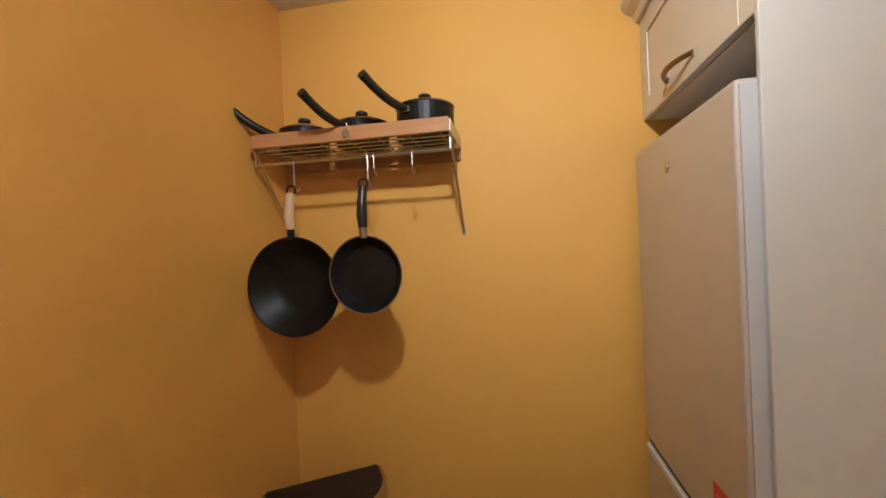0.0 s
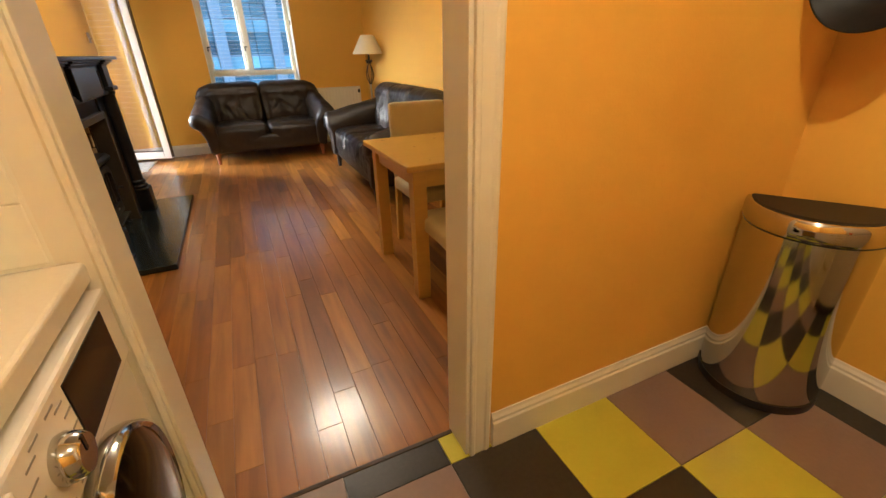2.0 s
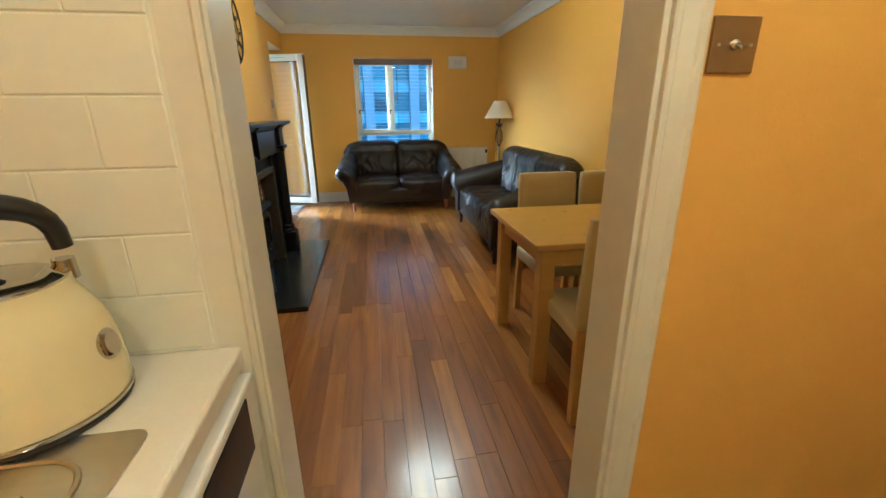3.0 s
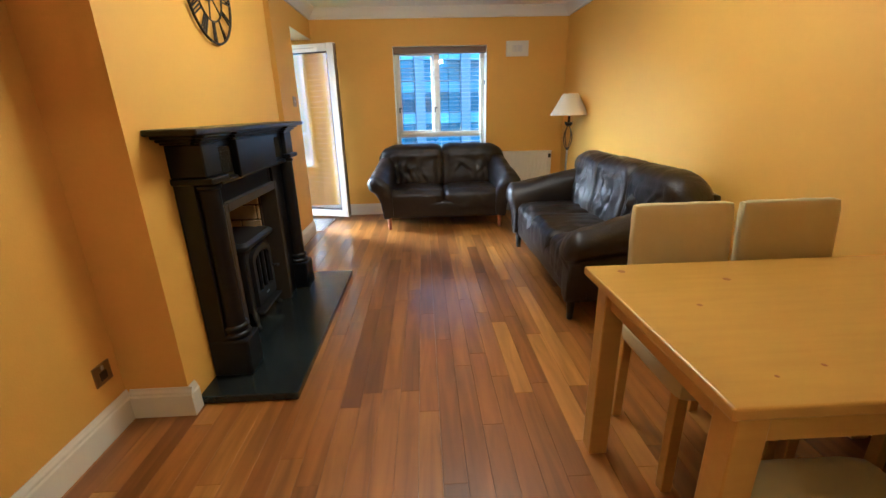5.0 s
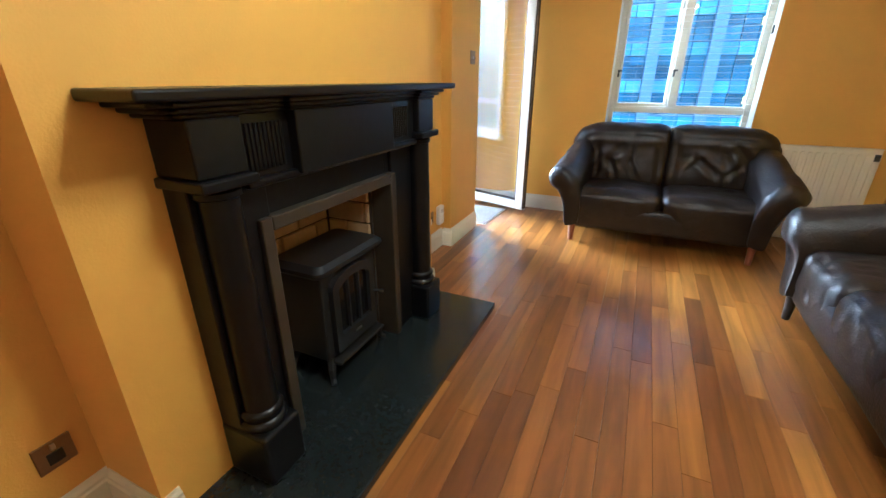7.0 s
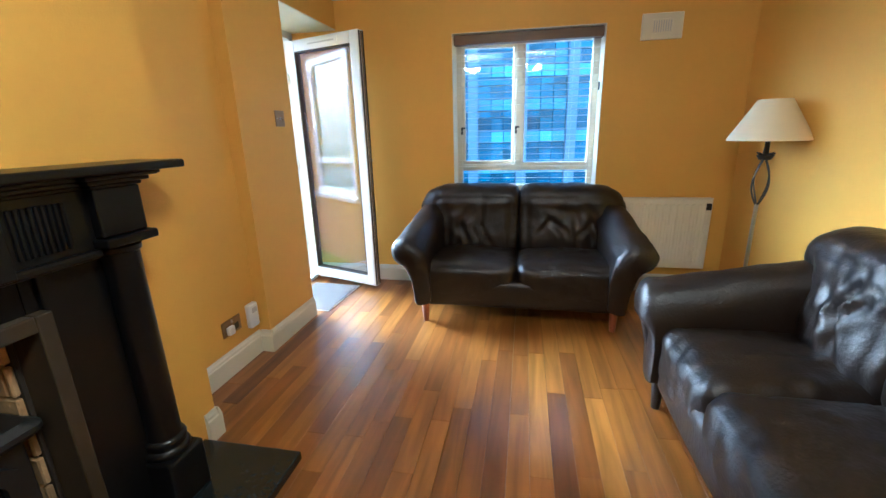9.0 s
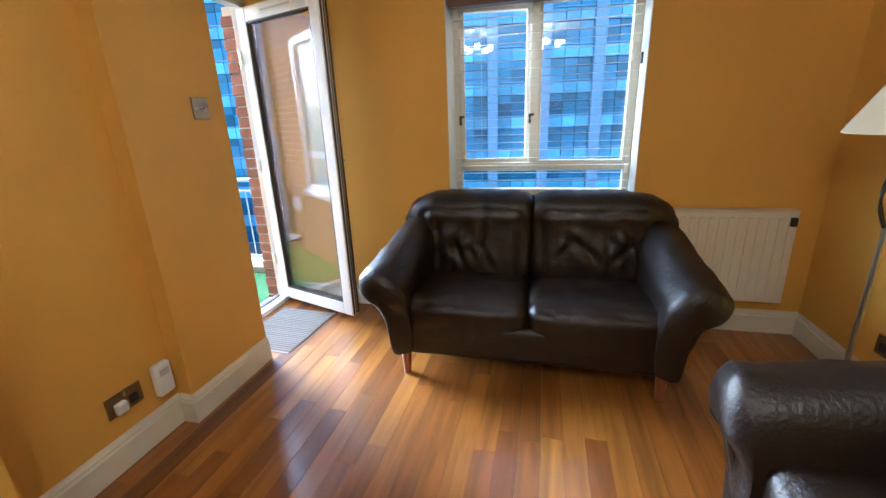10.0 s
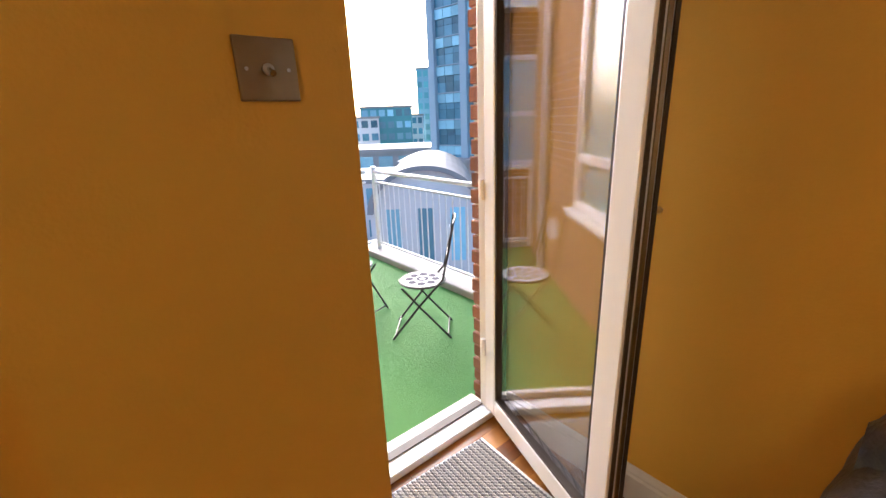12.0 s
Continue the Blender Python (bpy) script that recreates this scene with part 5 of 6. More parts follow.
def sink_drainer():
    t = thing("sink_drainer", 0, 0, 0, "stainless steel sink drainer set in the worktop", "sink")
    plate_bm = loft([rounded_loop(0.46, 0.99, 0.02, 0.9085, cx=-1.31, cy=-0.704), rounded_loop(0.46, 0.99, 0.02, 0.9125, cx=-1.31, cy=-0.704), rounded_loop(0.42, 0.95, 0.05, 0.9115, cx=-1.31, cy=-0.704)])
    part("plate", plate_bm, M_STEEL, t, smooth=False)
    part("pressed_edge", tube([(x, y, 0.912) for x, y, z in rounded_loop(0.38, 0.42, 0.06, 0.0, 8, -1.31, -0.46)], 0.004, 6, True), M_STEEL, t)
    for i in range(7):
        x = -1.45 + i * 0.046
        part("drain_rib", tube([(x, -0.30, 0.9115), (x, -0.62, 0.9115)], 0.004, 6), M_STEEL, t)


sink_drainer()


def kettle():
    t = thing("kettle", -1.258, -0.140, 0.911, "cream dome kettle with black handle on the worktop", "kettle", turn=46)
    t.scale = (1.03, 1.03, 1.08)
    part("base_ring", lathe(((0, 0), (0.106, 0), (0.108, 0.004), (0.106, 0.009), (0, 0.009)), 48), M_PLASTIC, t, smooth=True)
    part("chrome_band", lathe(((0.102, 0.009), (0.109, 0.010), (0.109, 0.014), (0.102, 0.015)), 48), M_CHROME, t, smooth=True)
    body = [(0.0, 0.015), (0.106, 0.015), (0.108, 0.025), (0.108, 0.05), (0.1055, 0.08), (0.101, 0.105), (0.094, 0.127), (0.085, 0.145), (0.078, 0.157), (0.075, 0.166), (0.074, 0.176), (0.0, 0.176)]
    part("body", lathe(body, 56), M_KETTLE, t, smooth=True)
    lid = part("lid", lathe(((0.0, 0.176), (0.071, 0.176), (0.072, 0.180), (0.055, 0.187), (0.02, 0.190), (0, 0.190)), 40), M_CHROME, t, "chrome lid", True)
    part("knob", lathe(((0, 0.19), (0.006, 0.19), (0.007, 0.20), (0.013, 0.207), (0.013, 0.216), (0.007, 0.222), (0, 0.222)), 20), M_PLASTIC, lid, "black knob", True)
    arc = []
    for k in range(15):
        a = math.pi * (0.02 + 0.96 * k / 14)
        arc.append((0.074 * math.cos(a), 0.0, 0.185 + 0.085 * math.sin(a) ** 0.5))
    part("handle", tube(arc, [0.012 + 0.004 * math.sin(math.pi * k / 14) for k in range(15)], 12), M_PLASTIC, t, "black handle", True)
    for s in (-1, 1):
        part("handle_socket", lathe(((0, 0.165), (0.014, 0.165), (0.013, 0.192), (0, 0.192)), 14, (s * 0.070, 0, 0)), M_CHROME, t, smooth=True)
    spout = [(-0.085, 0, 0.085), (-0.115, 0, 0.115), (-0.135, 0, 0.15)]
    part("spout", tube(spout, [0.025, 0.018, 0.013], 14), M_KETTLE, t, smooth=True)
    m = Matrix.Rotation(radians(-12), 4, "Y")
    g = lathe(((0, 0.0), (0.021, 0.0), (0.021, 0.010), (0.017, 0.013), (0.0, 0.012)), 28, axis="x")
    for v in g.verts:
        v.co = Matrix.Rotation(radians(-44), 4, "Z") @ (Vector((0.096, 0, 0.085)) + m @ v.co)
    gauge = part("gauge", g, M_CHROME, t, "round chrome temperature gauge", True)
    f = lathe(((0, 0.0125), (0.015, 0.0135), (0.015, 0.0145), (0.0, 0.0145)), 24, axis="x")
    for v in f.verts:
        v.co = Matrix.Rotation(radians(-44), 4, "Z") @ (Vector((0.096, 0, 0.085)) + m @ v.co)
    part("dial", f, M_STEEL, gauge)


kettle()


def washing_machine():
    t = thing("washing_machine", 0, 0, 0, "white front-loading washing machine below the worktop", "washing machine")
    part("case", boxes((-1.58, -1.042, -0.605, -0.012, 0.0, 0.865), bevel=0.004), M_WM, t)
    part("control_panel", boxes((-1.045, -1.012, -0.605, -0.012, 0.715, 0.858), bevel=0.006), M_WM, t)
    part("front_panel", boxes((-1.045, -1.022, -0.605, -0.012, 0.03, 0.712), bevel=0.005), M_WM, t)
    part("display", boxes((-1.014, -1.010, -0.265, -0.07, 0.735, 0.842), bevel=0.0015), M_DISPLAY, t, "black glass display")
    knob = part("dial", lathe(((0, 0), (0.031, 0), (0.033, 0.006), (0.028, 0.024), (0.024, 0.028), (0, 0.028)), 32, (-1.012, -0.335, 0.785), axis="x"), M_CHROME, t, "chrome programme dial", True)
    part("pointer", boxes((-0.985, -0.983, -0.338, -0.332, 0.79, 0.812)), M_DISPLAY, knob)
    for i in range(7):
        for s in (-1, 1):
            a = radians(25 * (i - 3))
            y = -0.335 + s * 0.052 * math.cos(a)
            z = 0.785 + 0.058 * math.sin(a)
            part("print_bar", boxes((-1.0122, -1.0114, y - 0.002 + (0 if s > 0 else -0.022), y + 0.002 + (0.022 if s > 0 else 0), z - 0.0016, z + 0.0016)), M_GREYINK, t)
    part("soap_drawer", boxes((-1.014, -1.006, -0.595, -0.425, 0.735, 0.845), bevel=0.004), M_WM, t)
    cy, cz = -0.275, 0.52
    door = part("porthole", lathe(((0.176, 0.0), (0.190, 0.0), (0.193, 0.012), (0.190, 0.030), (0.183, 0.036), (0.176, 0.030), (0.174, 0.010)), 48, (-1.022, cy, cz), axis="x"), M_CHROME, t, "chrome ringed porthole door", True)
    part("door_glass", lathe(((0, 0.052), (0.08, 0.051), (0.14, 0.045), (0.178, 0.030), (0.178, 0.015)), 40, (-1.022, cy, cz), axis="x"), M_DISPLAY, door, "dark glass bowl", True)
    for y in (-0.56, -0.06):
        part("foot", lathe(((0, 0), (0.02, 0), (0.02, 0.03), (0, 0.03)), 12, (-1.1, y, 0)), M_PLASTIC, t)


washing_machine()


# ---- outdoors: ground, balcony, near walls, town ----
M_ASPHALT = material("town_ground", (0.10, 0.10, 0.095), 0.9, spots=((0.05, 0.5, (0.16, 0.15, 0.13)), (0.6, 0.3, (0.07, 0.07, 0.07))))
M_GLASSDARK = material("tower_blue_glass", (0.08, 0.21, 0.25), 0.12, 0.0, spots=((0.12, 0.6, (0.12, 0.26, 0.35)), (0.7, 0.4, (0.045, 0.11, 0.16))), vary=0.45)
M_GLASSPALE = material("tower_pale_glass", (0.20, 0.40, 0.45), 0.25, spots=((0.3, 0.5, (0.16, 0.34, 0.42)), (1.5, 0.4, (0.26, 0.46, 0.52))), vary=0.25)


def pane_by_pane(m, low, high):
    """Panes joined in one mesh differ in brightness from one another."""
    nt = m.node_tree
    b = nt.nodes["Principled BSDF"]
    geo, info = nt.nodes.new("ShaderNodeNewGeometry"), nt.nodes.new("ShaderNodeObjectInfo")
    mixed = nt.nodes.new("ShaderNodeMath")
    mixed.operation = "MULTIPLY_ADD"
    mixed.inputs[1].default_value = 7.3
    nt.links.new(info.outputs["Random"], mixed.inputs[0])
    nt.links.new(geo.outputs["Random Per Island"], mixed.inputs[2])
    part_of = nt.nodes.new("ShaderNodeMath")
    part_of.operation = "FRACT"
    nt.links.new(mixed.outputs[0], part_of.inputs[0])
    span = nt.nodes.new("ShaderNodeMapRange")
    span.inputs["To Min"].default_value, span.inputs["To Max"].default_value = low, high
    nt.links.new(part_of.outputs[0], span.inputs[0])
    hsv = nt.nodes.new("ShaderNodeHueSaturation")
    nt.links.new(span.outputs[0], hsv.inputs["Value"])
    nt.links.new(b.inputs["Base Color"].links[0].from_socket, hsv.inputs["Color"])
    nt.links.new(hsv.outputs[0], b.inputs["Base Color"])


pane_by_pane(M_GLASSDARK, 0.6, 1.5)
pane_by_pane(M_GLASSPALE, 0.65, 1.35)
M_TOWERCOL = material("tower_grey_column", (0.24, 0.33, 0.36), 0.6, spots=((0.4, 0.4, (0.29, 0.34, 0.40)),))
M_TEAL = material("teal_glass_block", (0.06, 0.26, 0.27), 0.3, spots=((0.15, 0.6, (0.10, 0.36, 0.36)),), vary=0.3)
M_PALEB = material("pale_render", (0.60, 0.60, 0.58), 0.8, spots=((0.2, 0.3, (0.5, 0.5, 0.48)),))
M_ROOF = material("grey_roof", (0.24, 0.24, 0.23), 0.7, spots=((0.3, 0.5, (0.17, 0.17, 0.16)),))
M_LIT = emissive("lit_office_window", (1.0, 0.80, 0.20), 0.28)
GZ = -13.0
structure("ground", boxes((-1500, 1500, -1500, 1500, GZ - 1, GZ)), M_ASPHALT, "grey town ground with streets far below", "ground")
BZ = -0.34
structure("balcony_floor", boxes((-6.2, -2.502, 4.05, 7.55, BZ - 0.25, BZ - 0.014), (-2.502, -1.2, 6.07, 7.55, BZ - 0.25, BZ - 0.014)), M_STONE, "concrete balcony slab", "balcony")
structure("building_below", boxes((-6.0, 6.0, -8.0, 7.2, GZ, BZ - 0.25)), M_REDBRICK, "brick storeys of the building below the balcony", "building")


def grass():
    t = thing("artificial_grass", 0, 0, 0, "bright green artificial grass on the balcony floor", "grass", kind="stuff")
    bm = boxes((-6.0, -2.502, 4.06, 7.05, BZ - 0.014, BZ - 0.002))
    rng = random.Random(3)
    for _ in range(9000):
        x, y = rng.uniform(-5.4, -2.52), rng.uniform(4.9, 7.04)
        a, h = rng.uniform(0, 6.28), rng.uniform(0.003, 0.008)
        dx, dy = 0.004 * math.cos(a), 0.004 * math.sin(a)
        lx, ly = rng.uniform(-0.01, 0.01), rng.uniform(-0.01, 0.01)
        v = [bm.verts.new(c) for c in ((x - dx, y - dy, BZ - 0.003), (x + dx, y + dy, BZ - 0.003), (x + lx, y + ly, BZ - 0.003 + h))]
        bm.faces.new(v)
    part("turf", bm, M_GRASS, t)


grass()
structure("balcony_kerb", boxes((-6.2, -1.2, 7.05, 7.4, BZ - 0.014, BZ + 0.07), (-6.2, -5.95, 4.05, 7.05, BZ - 0.014, BZ + 0.07), bevel=0.015), M_STONE, "weathered concrete kerb at the balcony edge", "kerb")


def railing(x0, y0, x1, y1, label):
    t = thing("balcony_railing", x0, y0, BZ + 0.07, label, "railing", "balcony railings", turn=math.degrees(math.atan2(y1 - y0, x1 - x0)))
    L = math.hypot(x1 - x0, y1 - y0)
    part("top_rail", tube([(0, 0, 1.0), (L, 0, 1.0)], 0.024, 10), M_RAIL, t, smooth=True)
    part("rail", tube([(0, 0, 0.87), (L, 0, 0.87)], 0.014, 8), M_RAIL, t)
    part("rail", tube([(0, 0, 0.09), (L, 0, 0.09)], 0.014, 8), M_RAIL, t)
    for x in [0.0] + ([L] if L > 3 else []):
        part("post", tube([(x, 0, 0), (x, 0, 1.06)], 0.032, 10), M_RAIL, t, smooth=True)
    n = int(L / 0.105)
    for i in range(1, n):
        part("baluster", tube([(i * L / n, 0, 0.09), (i * L / n, 0, 0.87)], 0.0075, 6), M_RAIL, t)


railing(-5.75, 7.2, -1.4, 7.2, "white painted metal balcony railing above the kerb")
railing(-5.80, 4.72, -5.80, 7.1, "white painted metal railing at the balcony end")


def bistro_chair(x, y, turn):
    t = thing("bistro_chair", x, y, BZ, "folding black iron bistro chair with white mosaic seat", "chair", "balcony chairs", turn)
    seat = part("seat", lathe(((0, 0.43), (0.17, 0.43), (0.178, 0.437), (0.172, 0.446), (0, 0.446)), 32), M_MOSAIC, t, "round white mosaic seat with dark pattern", False)
    for i in range(8):
        a = i * math.pi / 4
        part("mosaic_petal", lathe(((0, 0.4475), (0.031, 0.4475), (0.034, 0.446)), 10, (0.105 * math.cos(a), 0.105 * math.sin(a), 0)), M_MOSAICD, seat)
    part("mosaic_centre", lathe(((0.025, 0.4475), (0.05, 0.4475)), 16), M_MOSAICD, seat)
    part("seat_rim", tube([(0.18 * math.cos(2 * math.pi * i / 32), 0.18 * math.sin(2 * math.pi * i / 32), 0.438) for i in range(32)], 0.009, 6, True), M_IRON, t)
    for s in (-0.17, 0.17):
        part("back_leg", tube([(0.24, s, 0.0), (0.02, s, 0.28), (-0.17, s, 0.50), (-0.22, s, 0.72), (-0.26, s, 0.93)], 0.0085, 8), M_IRON, t)
        part("front_leg", tube([(-0.22, s * 0.9, 0.0), (0.0, s * 0.9, 0.25), (0.15, s * 0.9, 0.43)], 0.0085, 8), M_IRON, t)
    part("cross_bar", tube([(0.22, -0.17, 0.03), (0.22, 0.17, 0.03)], 0.007, 6), M_IRON, t)
    part("cross_bar", tube([(-0.2, -0.153, 0.03), (-0.2, 0.153, 0.03)], 0.007, 6), M_IRON, t)
    part("top_bar", tube([(-0.26, -0.17, 0.93), (-0.275, -0.08, 0.955), (-0.275, 0.08, 0.955), (-0.26, 0.17, 0.93)], 0.008, 6), M_IRON, t)
    part("back_bar", tube([(-0.205, -0.17, 0.66), (-0.205, 0.17, 0.66)], 0.006, 6), M_IRON, t)
    part("back_roundel", lathe(((0, 0), (0.085, 0), (0.085, 0.008), (0, 0.008)), 24, (-0.236, 0, 0.80), axis="x"), M_MOSAIC, t, "round mosaic back panel")
    for s in (-1, 1):
        part("scroll", tube([(-0.21, s * 0.03, 0.66), (-0.215, s * 0.11, 0.70), (-0.235, s * 0.10, 0.80), (-0.25, s * 0.12, 0.88), (-0.262, s * 0.05, 0.94)], 0.005, 6), M_IRON, t)
    return t


bc = bistro_chair(-3.70, 6.37, 228)
copy_thing(bc, pose(-4.42, 6.12, BZ, 0, 0, 20))
copy_thing(bc, pose(-3.82, 5.24, BZ, 0, 0, 80))


SIDE_Y = 4.70


# brick walls of the building that the balcony door mirrors and shows
def brick_skin(name, origin, along, length, height, z0, label, hole=None):
    """Brick courses on a backing; along is the unit vector of the wall, its face looks to the left of it."""
    ax, ay = along
    nx, ny = -ay, ax
    back = structure(name, loft([[(origin[0] + ax * u - nx * w, origin[1] + ay * u - ny * w, z) for u, w in ((0, 0), (length, 0), (length, 0.2), (0, 0.2))] for z in (z0, z0 + height)]), M_GROUT, label, "wall")
    bm = bmesh.new()
    bl, bh, g = 0.225, 0.075, 0.01
    row, z = 0, z0
    while z < z0 + height:
        u = -(row % 2) * bl / 2
        while u < length:
            a, b = max(u, 0) + g / 2, min(u + bl, length) - g / 2
            if b - a > 0.03 and not (hole and hole[0] < (a + b) / 2 < hole[1] and hole[2] < z < hole[3]):
                vs = []
                for uu in (a, b):
                    for w in (0, 0.012):
                        for zz in (z, z + bh - g):
                            vs.append(bm.verts.new((origin[0] + ax * uu + nx * w, origin[1] + ay * uu + ny * w, zz)))
                for q in ((2, 3, 7, 6), (0, 1, 3, 2), (4, 6, 7, 5), (1, 5, 7, 3), (0, 2, 6, 4)):
                    bm.faces.new([vs[i] for i in q])
            u += bl
        z += bh
        row += 1
    skin = part("brick_courses", bm, M_REDBRICK, back)
    skin["kind"] = "stuff"
    return back


brick_skin("wall_balcony_side", (-5.75, SIDE_Y), (1, 0), 3.24, 4.6, BZ, "red brick wall beside the balcony")
brick_skin("wall_brick_wing", (-7.2, 5.6), (0, -1), 5.2, 5.6, -2.9, "brown brick wing of the building past the balcony")
structure("wing_roof", boxes((-13, -6.9, 0.2, 5.8, 2.7, 2.85)), M_RAIL, "pale flat roof edge on the brick wing", "roof")
structure("wing_body", boxes((-12.8, -7.42, 0.4, 5.6, GZ, 2.7)), M_REDBRICK, "brick body of the wing", "building")


def outside_window(x0, x1, z0, z1, bar):
    t = thing("outside_window", (x0 + x1) / 2, SIDE_Y + 0.015, 0, "white framed window in the brick wall", "window", "outside windows")
    w = (x1 - x0) / 2
    for s in ((-w, -w + 0.07, 0, 0.05, z0, z1), (w - 0.07, w, 0, 0.05, z0, z1), (-w + 0.07, w - 0.07, 0, 0.05, z0, z0 + 0.07), (-w + 0.07, w - 0.07, 0, 0.05, z1 - 0.07, z1), (-w + 0.07, w - 0.07, 0, 0.045, bar - 0.035, bar + 0.035)):
        part("frame", boxes(s, bevel=0.006), M_UPVC, t)
    part("pane", boxes((-w + 0.05, w - 0.05, 0.003, 0.012, z0 + 0.05, z1 - 0.05)), M_GLASSPALE, t)
    part("sill", boxes((-w - 0.06, w + 0.06, 0, 0.11, z0 - 0.06, z0), bevel=0.01), M_RAIL, t)
    return t


outside_window(-4.12, -3.12, 0.56, 2.2, 0.98)
for wy in (4.55, 3.15):
    wing = outside_window(-0.45, 0.45, 0.60, 2.15, 1.35)
    wing.matrix_world = pose(-7.185, wy, 0, 0, 0, -90)

pipe = thing("downpipe", -5.15, SIDE_Y + 0.055, BZ, "white plastic rainwater pipe on the brick wall", "pipe")
part("pipe", tube([(0, 0, 0.0), (0, 0, 4.5)], 0.034, 14), M_UPVC, pipe, smooth=True)
for z in (0.5, 1.9, 3.3):
    part("bracket", boxes((-0.045, 0.045, -0.045, 0.036, z, z + 0.035), bevel=0.004), M_UPVC, pipe)

# toothed brick edge at the outer corner of the balcony door
back = structure("brick_reveal", boxes((-2.60, -2.382, 5.905, LY1 + 0.30, BZ, BTOP)), M_GROUT, "brick reveal outside the balcony door", "wall")
z, k = BZ, 0
while z < 2.05:
    part("brick", boxes((-2.612, -2.52, 5.885 if k % 2 else 5.893, LY1 + 0.31, z, z + 0.065), bevel=0.004, segments=1), M_REDBRICK, back)
    z += 0.075
    k += 1


# ---- the town ----
def office_tower():
    x0, y0, ang = -50.5, 44.0, 10.0
    t = thing("office_tower", x0, y0, GZ, "tall blue glass office tower with pale columns and lit rooms", "building", turn=ang)
    bays, floors, bw, fh = 18, 15, 5.6, 3.55
    W, Hh = bays * bw, floors * fh
    part("wall", boxes((0, W, 0.6, 22, 0, Hh + 1.5)), M_GLASSDARK, t)
    part("roof", boxes((-0.5, W + 0.5, -0.3, 22.5, Hh + 1.5, Hh + 2.3)), M_TOWERCOL, t)
    proto = {}

    def copy_of(key, bm_fn, mat, name, loc, parent):
        if key not in proto:
            o = part(name, bm_fn(), mat, parent)
            proto[key] = o
        else:
            o = proto[key].copy()
            scene.collection.objects.link(o)
        o.location = loc
        return o

    for i in range(bays + 1):
        copy_of("col", lambda: boxes((-0.55, 0.55, -0.25, 0.62, 0, Hh + 1.5)), M_TOWERCOL, "column", (i * bw, 0, 0), t)
    thirds = ((0.6, 2.05), (2.12, 3.5), (3.57, 5.0))
    at = [(i * bw + u0, i * bw + u1, f * fh) for f in range(floors) for i in range(bays) for u0, u1 in thirds]
    span = part("spandrel_band", boxes(*[(u0, u1, 0.2, 0.75, z + 2.25, z + 3.44) for u0, u1, z in at]), M_GLASSPALE, t)
    panes = part("glazing", boxes(*[(u0, u1, 0.35, 0.85, z + z0, z + z1) for u0, u1, z in at for z0, z1 in ((0.05, 1.35), (1.41, 2.17))]), M_GLASSDARK, t)
    span["kind"] = panes["kind"] = "stuff"
    for f in range(floors):
        copy_of("slab", lambda: boxes((0, W, 0.1, 0.6, -0.06, 0.06)), M_TOWERCOL, "floor_edge", (0, 0, f * fh), t)
    for f in (2, 3, 4, 5, 6):
        copy_of("lit", lambda: boxes((0.05, 1.42, 0.0, 0.4, 1.30, 1.95)), M_LIT, "lit_window", (10 * bw + 3.54, 0.15, f * fh), t)


office_tower()


def block(name, x, y, w, d, h, mat, label, turn=0, rows=0, cols=0, winmat=None):
    t = thing(name, x, y, GZ, label, "building", turn=turn)
    part("wall", boxes((-w / 2, w / 2, -d / 2, d / 2, 0, h)), mat, t)
    part("roof", boxes((-w / 2 - 0.3, w / 2 + 0.3, -d / 2 - 0.3, d / 2 + 0.3, h, h + 0.5)), M_ROOF, t)
    for r in range(rows):
        for c in range(cols):
            ww, hh = w / cols, h / rows
            part("window", boxes((-w / 2 + ww * (c + 0.15), -w / 2 + ww * (c + 0.85), -d / 2 - 0.12, -d / 2, hh * (r + 0.3), hh * (r + 0.85))), winmat or M_GLASSPALE, t)
    return t


def town_at(az, dist):
    """Ground place at an angle to the left of +y and a distance, from the balcony door."""
    a = radians(az)
    return -1.2 - dist * math.sin(a), 4.5 + dist * math.cos(a)


x, y = town_at(57.5, 120)
block("office_block", x, y, 13, 14, 17.5, M_TEAL, "teal glass office block behind the roofs", 57, 6, 6, M_GLASSPALE)
x, y = town_at(52.2, 150)
block("apartment_tower", x, y, 6, 8, 30, M_GLASSPALE, "slim pale glass tower in the distance", 52, 9, 3, M_TEAL)
x, y = town_at(54.3, 135)
block("apartment_building", x, y, 7, 8, 15.5, M_PALEB, "white apartment building between the towers", 54, 5, 4, M_GLASSDARK)
x, y = town_at(61, 110)
block("apartment_building", x, y, 9, 8, 15, M_PALEB, "pale apartment building with rows of windows", 61, 5, 4, M_GLASSDARK)
x, y = town_at(66, 95)
block("apartment_building", x, y, 14, 8, 13.5, M_PALEB, "long pale apartment building with rows of windows", 66, 4, 6, M_GLASSDARK)
x, y = town_at(56, 78)
block("low_building", x, y, 26, 16, 9.5, M_ROOF, "low grey flat-roofed building", 50, 2, 8)
x, y = town_at(60, 55)
block("low_building", x, y, 18, 12, 7.5, M_PALEB, "low pale building with a grey roof", 48, 2, 6)
x, y = town_at(48, 62)
block("low_building", x, y, 16, 10, 8.5, M_ROOF, "low grey building beside the tower", 45, 2, 5)
for az, dist, w, h in ((10, 30, 20, 6.5), (25, 33, 14, 5.5), (-8, 32, 16, 6.0)):
    x, y = town_at(az, dist)
    block("low_building", x, y, w, 7, h, M_PALEB, "low pale roofed building below the window", 0, 1, 5)


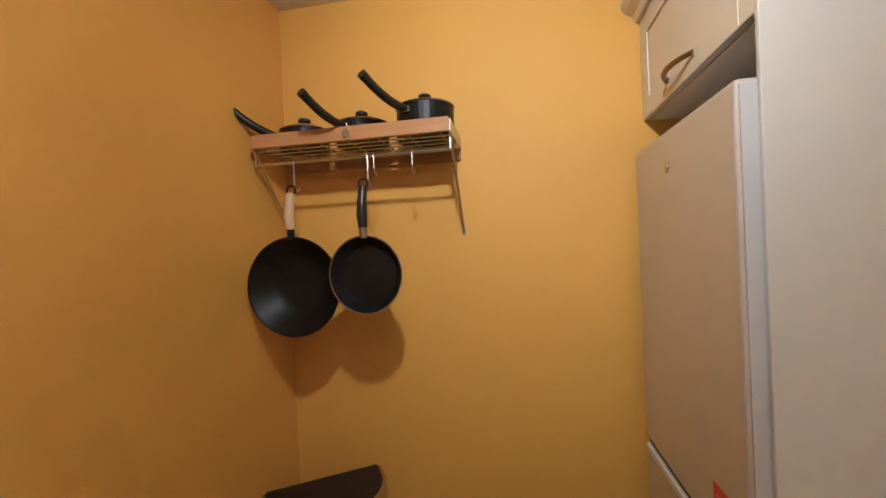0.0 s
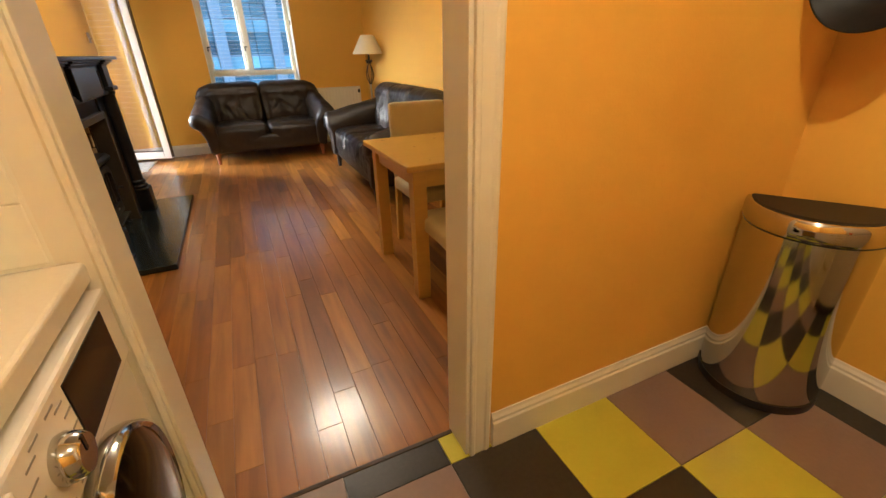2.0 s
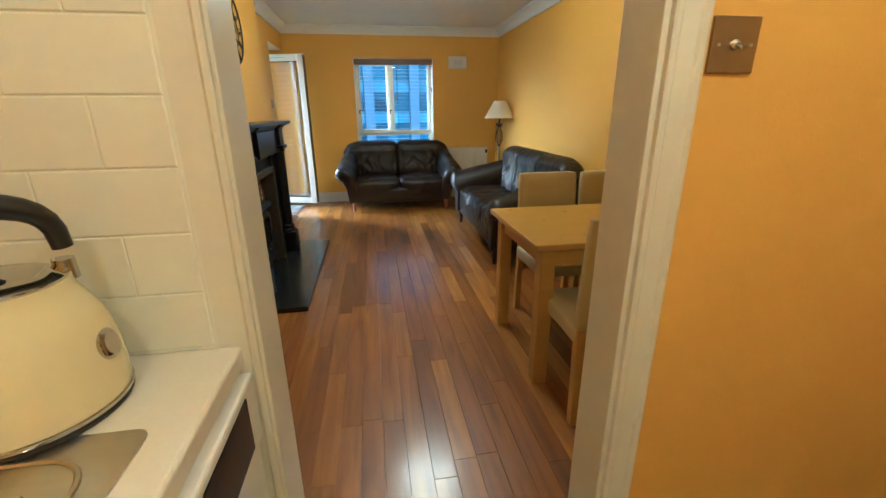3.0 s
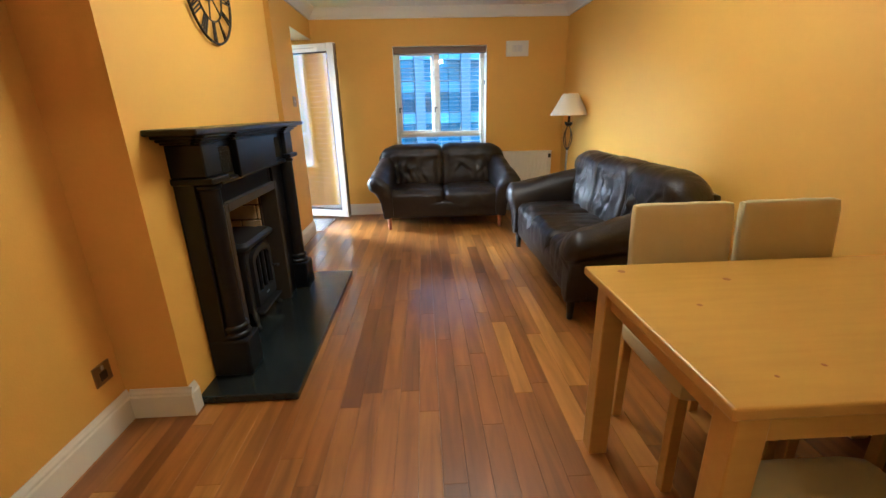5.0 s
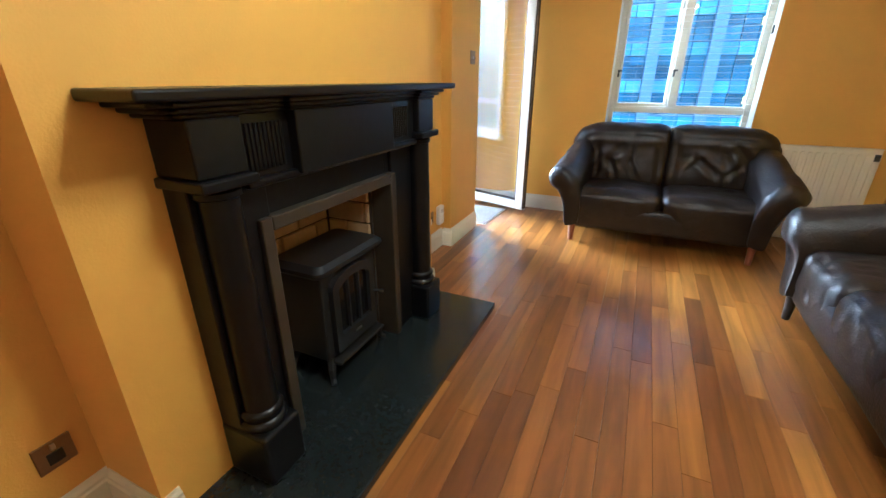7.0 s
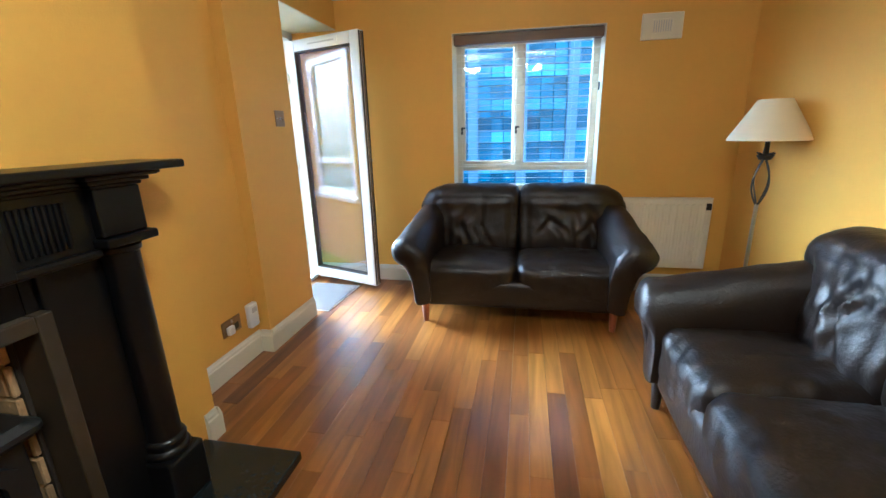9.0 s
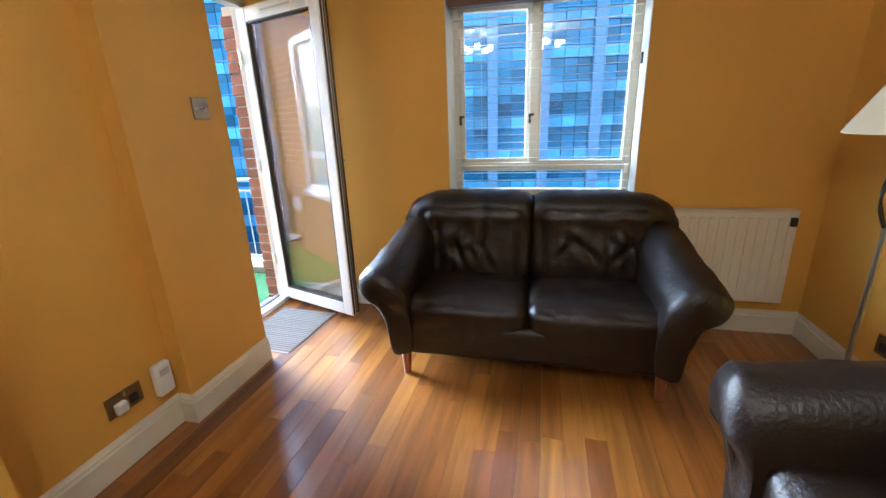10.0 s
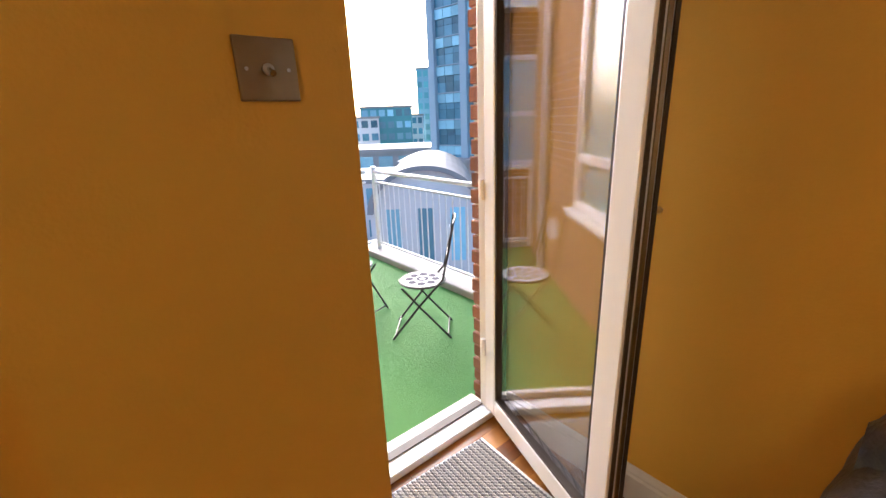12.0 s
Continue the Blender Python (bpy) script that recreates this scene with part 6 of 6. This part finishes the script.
def barrel_hall():
    x, y = town_at(53, 33)
    t = thing("barrel_roofed_hall", x, y, GZ, "white gabled hall with a curved barrel roof", "building", turn=50)
    w, hwall, r = 9.0, 7.2, 4.5
    prof = [(-w / 2, 0), (w / 2, 0), (w / 2, hwall)] + [(r * math.cos(math.pi * i / 20), hwall + 3.6 * math.sin(math.pi * i / 20)) for i in range(1, 20)] + [(-w / 2, hwall)]
    part("wall", loft([[(u, 0, z) for u, z in prof], [(u, 16, z) for u, z in prof]]), M_PALEB, t)
    arcp = [(1.03 * r * math.cos(math.pi * i / 24), hwall + 3.75 * math.sin(math.pi * i / 24)) for i in range(25)]
    arci = [(0.93 * r * math.cos(math.pi * i / 24), hwall + 3.35 * math.sin(math.pi * i / 24)) for i in range(24, -1, -1)]
    ring = arcp + arci
    part("roof", loft([[(u, -0.5, z) for u, z in ring], [(u, 16.3, z) for u, z in ring]]), M_ROOF, t)
    for cx in (-2.6, 0, 2.6):
        part("window", boxes((cx - 0.6, cx + 0.6, -0.06, 0.02, 3.0, 7.5)), M_GLASSPALE, t)


barrel_hall()

# ---- pieces: bricks of the firebox, wall tiles, floor tiles, planks ----
firebox()


def wall_tiles():
    back = structure("tile_backing", boxes((KX0, -1.062, -0.0128, -0.0, 0.912, 2.0), (-1.068, -1.06, -0.0125, 0.0, 0.912, 2.0)), M_TILE_W, "white bevelled tiles above the worktop", "tiles")
    pitch, tw = 0.1045, 0.205
    for r in range(7):
        z = 0.917 + r * pitch
        if r % 2:
            spans = [(-1.066 - tw / 2, -1.066)]
            x = -1.066 - tw / 2
        else:
            spans = []
            x = -1.066
        while x > KX0 + 0.02:
            spans.append((max(x - tw, KX0), x))
            x -= tw
        for a, b in spans:
            bm = boxes((a + 0.0005, b - 0.0005, -0.0150, -0.004, z + 0.0007, z + pitch - 0.0007), bevel=0.0028, segments=3)
            part("tile", bm, M_TILE_W, back)


wall_tiles()


def floor_tiles():
    S = 0.333
    host = bpy.data.objects["floor_kitchen"]
    mats = (M_TILE_M, M_TILE_K, M_TILE_Y)
    for i in range(-5, 4):
        for j in range(-6, 1):
            x0, x1 = max(i * S, KX0), min((i + 1) * S, LX1)
            y0, y1 = max(j * S - 0.012, KY0), min((j + 1) * S - 0.012, 0.10)
            if x1 - x0 < 0.01 or y1 - y0 < 0.005:
                continue
            if y0 > -0.03 and (x1 < DX0 or x0 > DX1):
                y1 = min(y1, 0.0)
            if y1 - y0 < 0.004:
                continue
            part("tile", boxes((x0 + 0.0008, x1 - 0.0008, y0 + 0.0008, y1 - 0.0008, -0.006, 0.0), bevel=0.0012, segments=1), mats[(i + j) % 3], host)


floor_tiles()


def planks():
    host = bpy.data.objects["floor_living"]
    rng = random.Random(21)
    w, x = 0.0905, -2.335
    while x < LX1:
        x1 = min(x + w, LX1)
        first = rng.uniform(0.15, 0.95)
        y_end = LY1
        y_begin = 0.106 if x1 > LX0 else PY1
        y = y_begin
        while y < y_end - 0.01:
            y1 = min(y + (first if y == y_begin else rng.choice((0.55, 0.7, 0.85, 1.0, 1.2, 0.95))), y_end)
            part("plank", boxes((x + 0.0004, x1 - 0.0004, y + 0.0004, y1 - 0.0004, -0.012, rng.uniform(-0.0003, 0.0)), bevel=0.0007, segments=1), M_PLANK, host)
            y = y1
        x = x1
    part("threshold_strip", boxes((DX0, DX1, 0.096, 0.112, -0.004, 0.003), bevel=0.002), M_RUBBER, host)


planks()
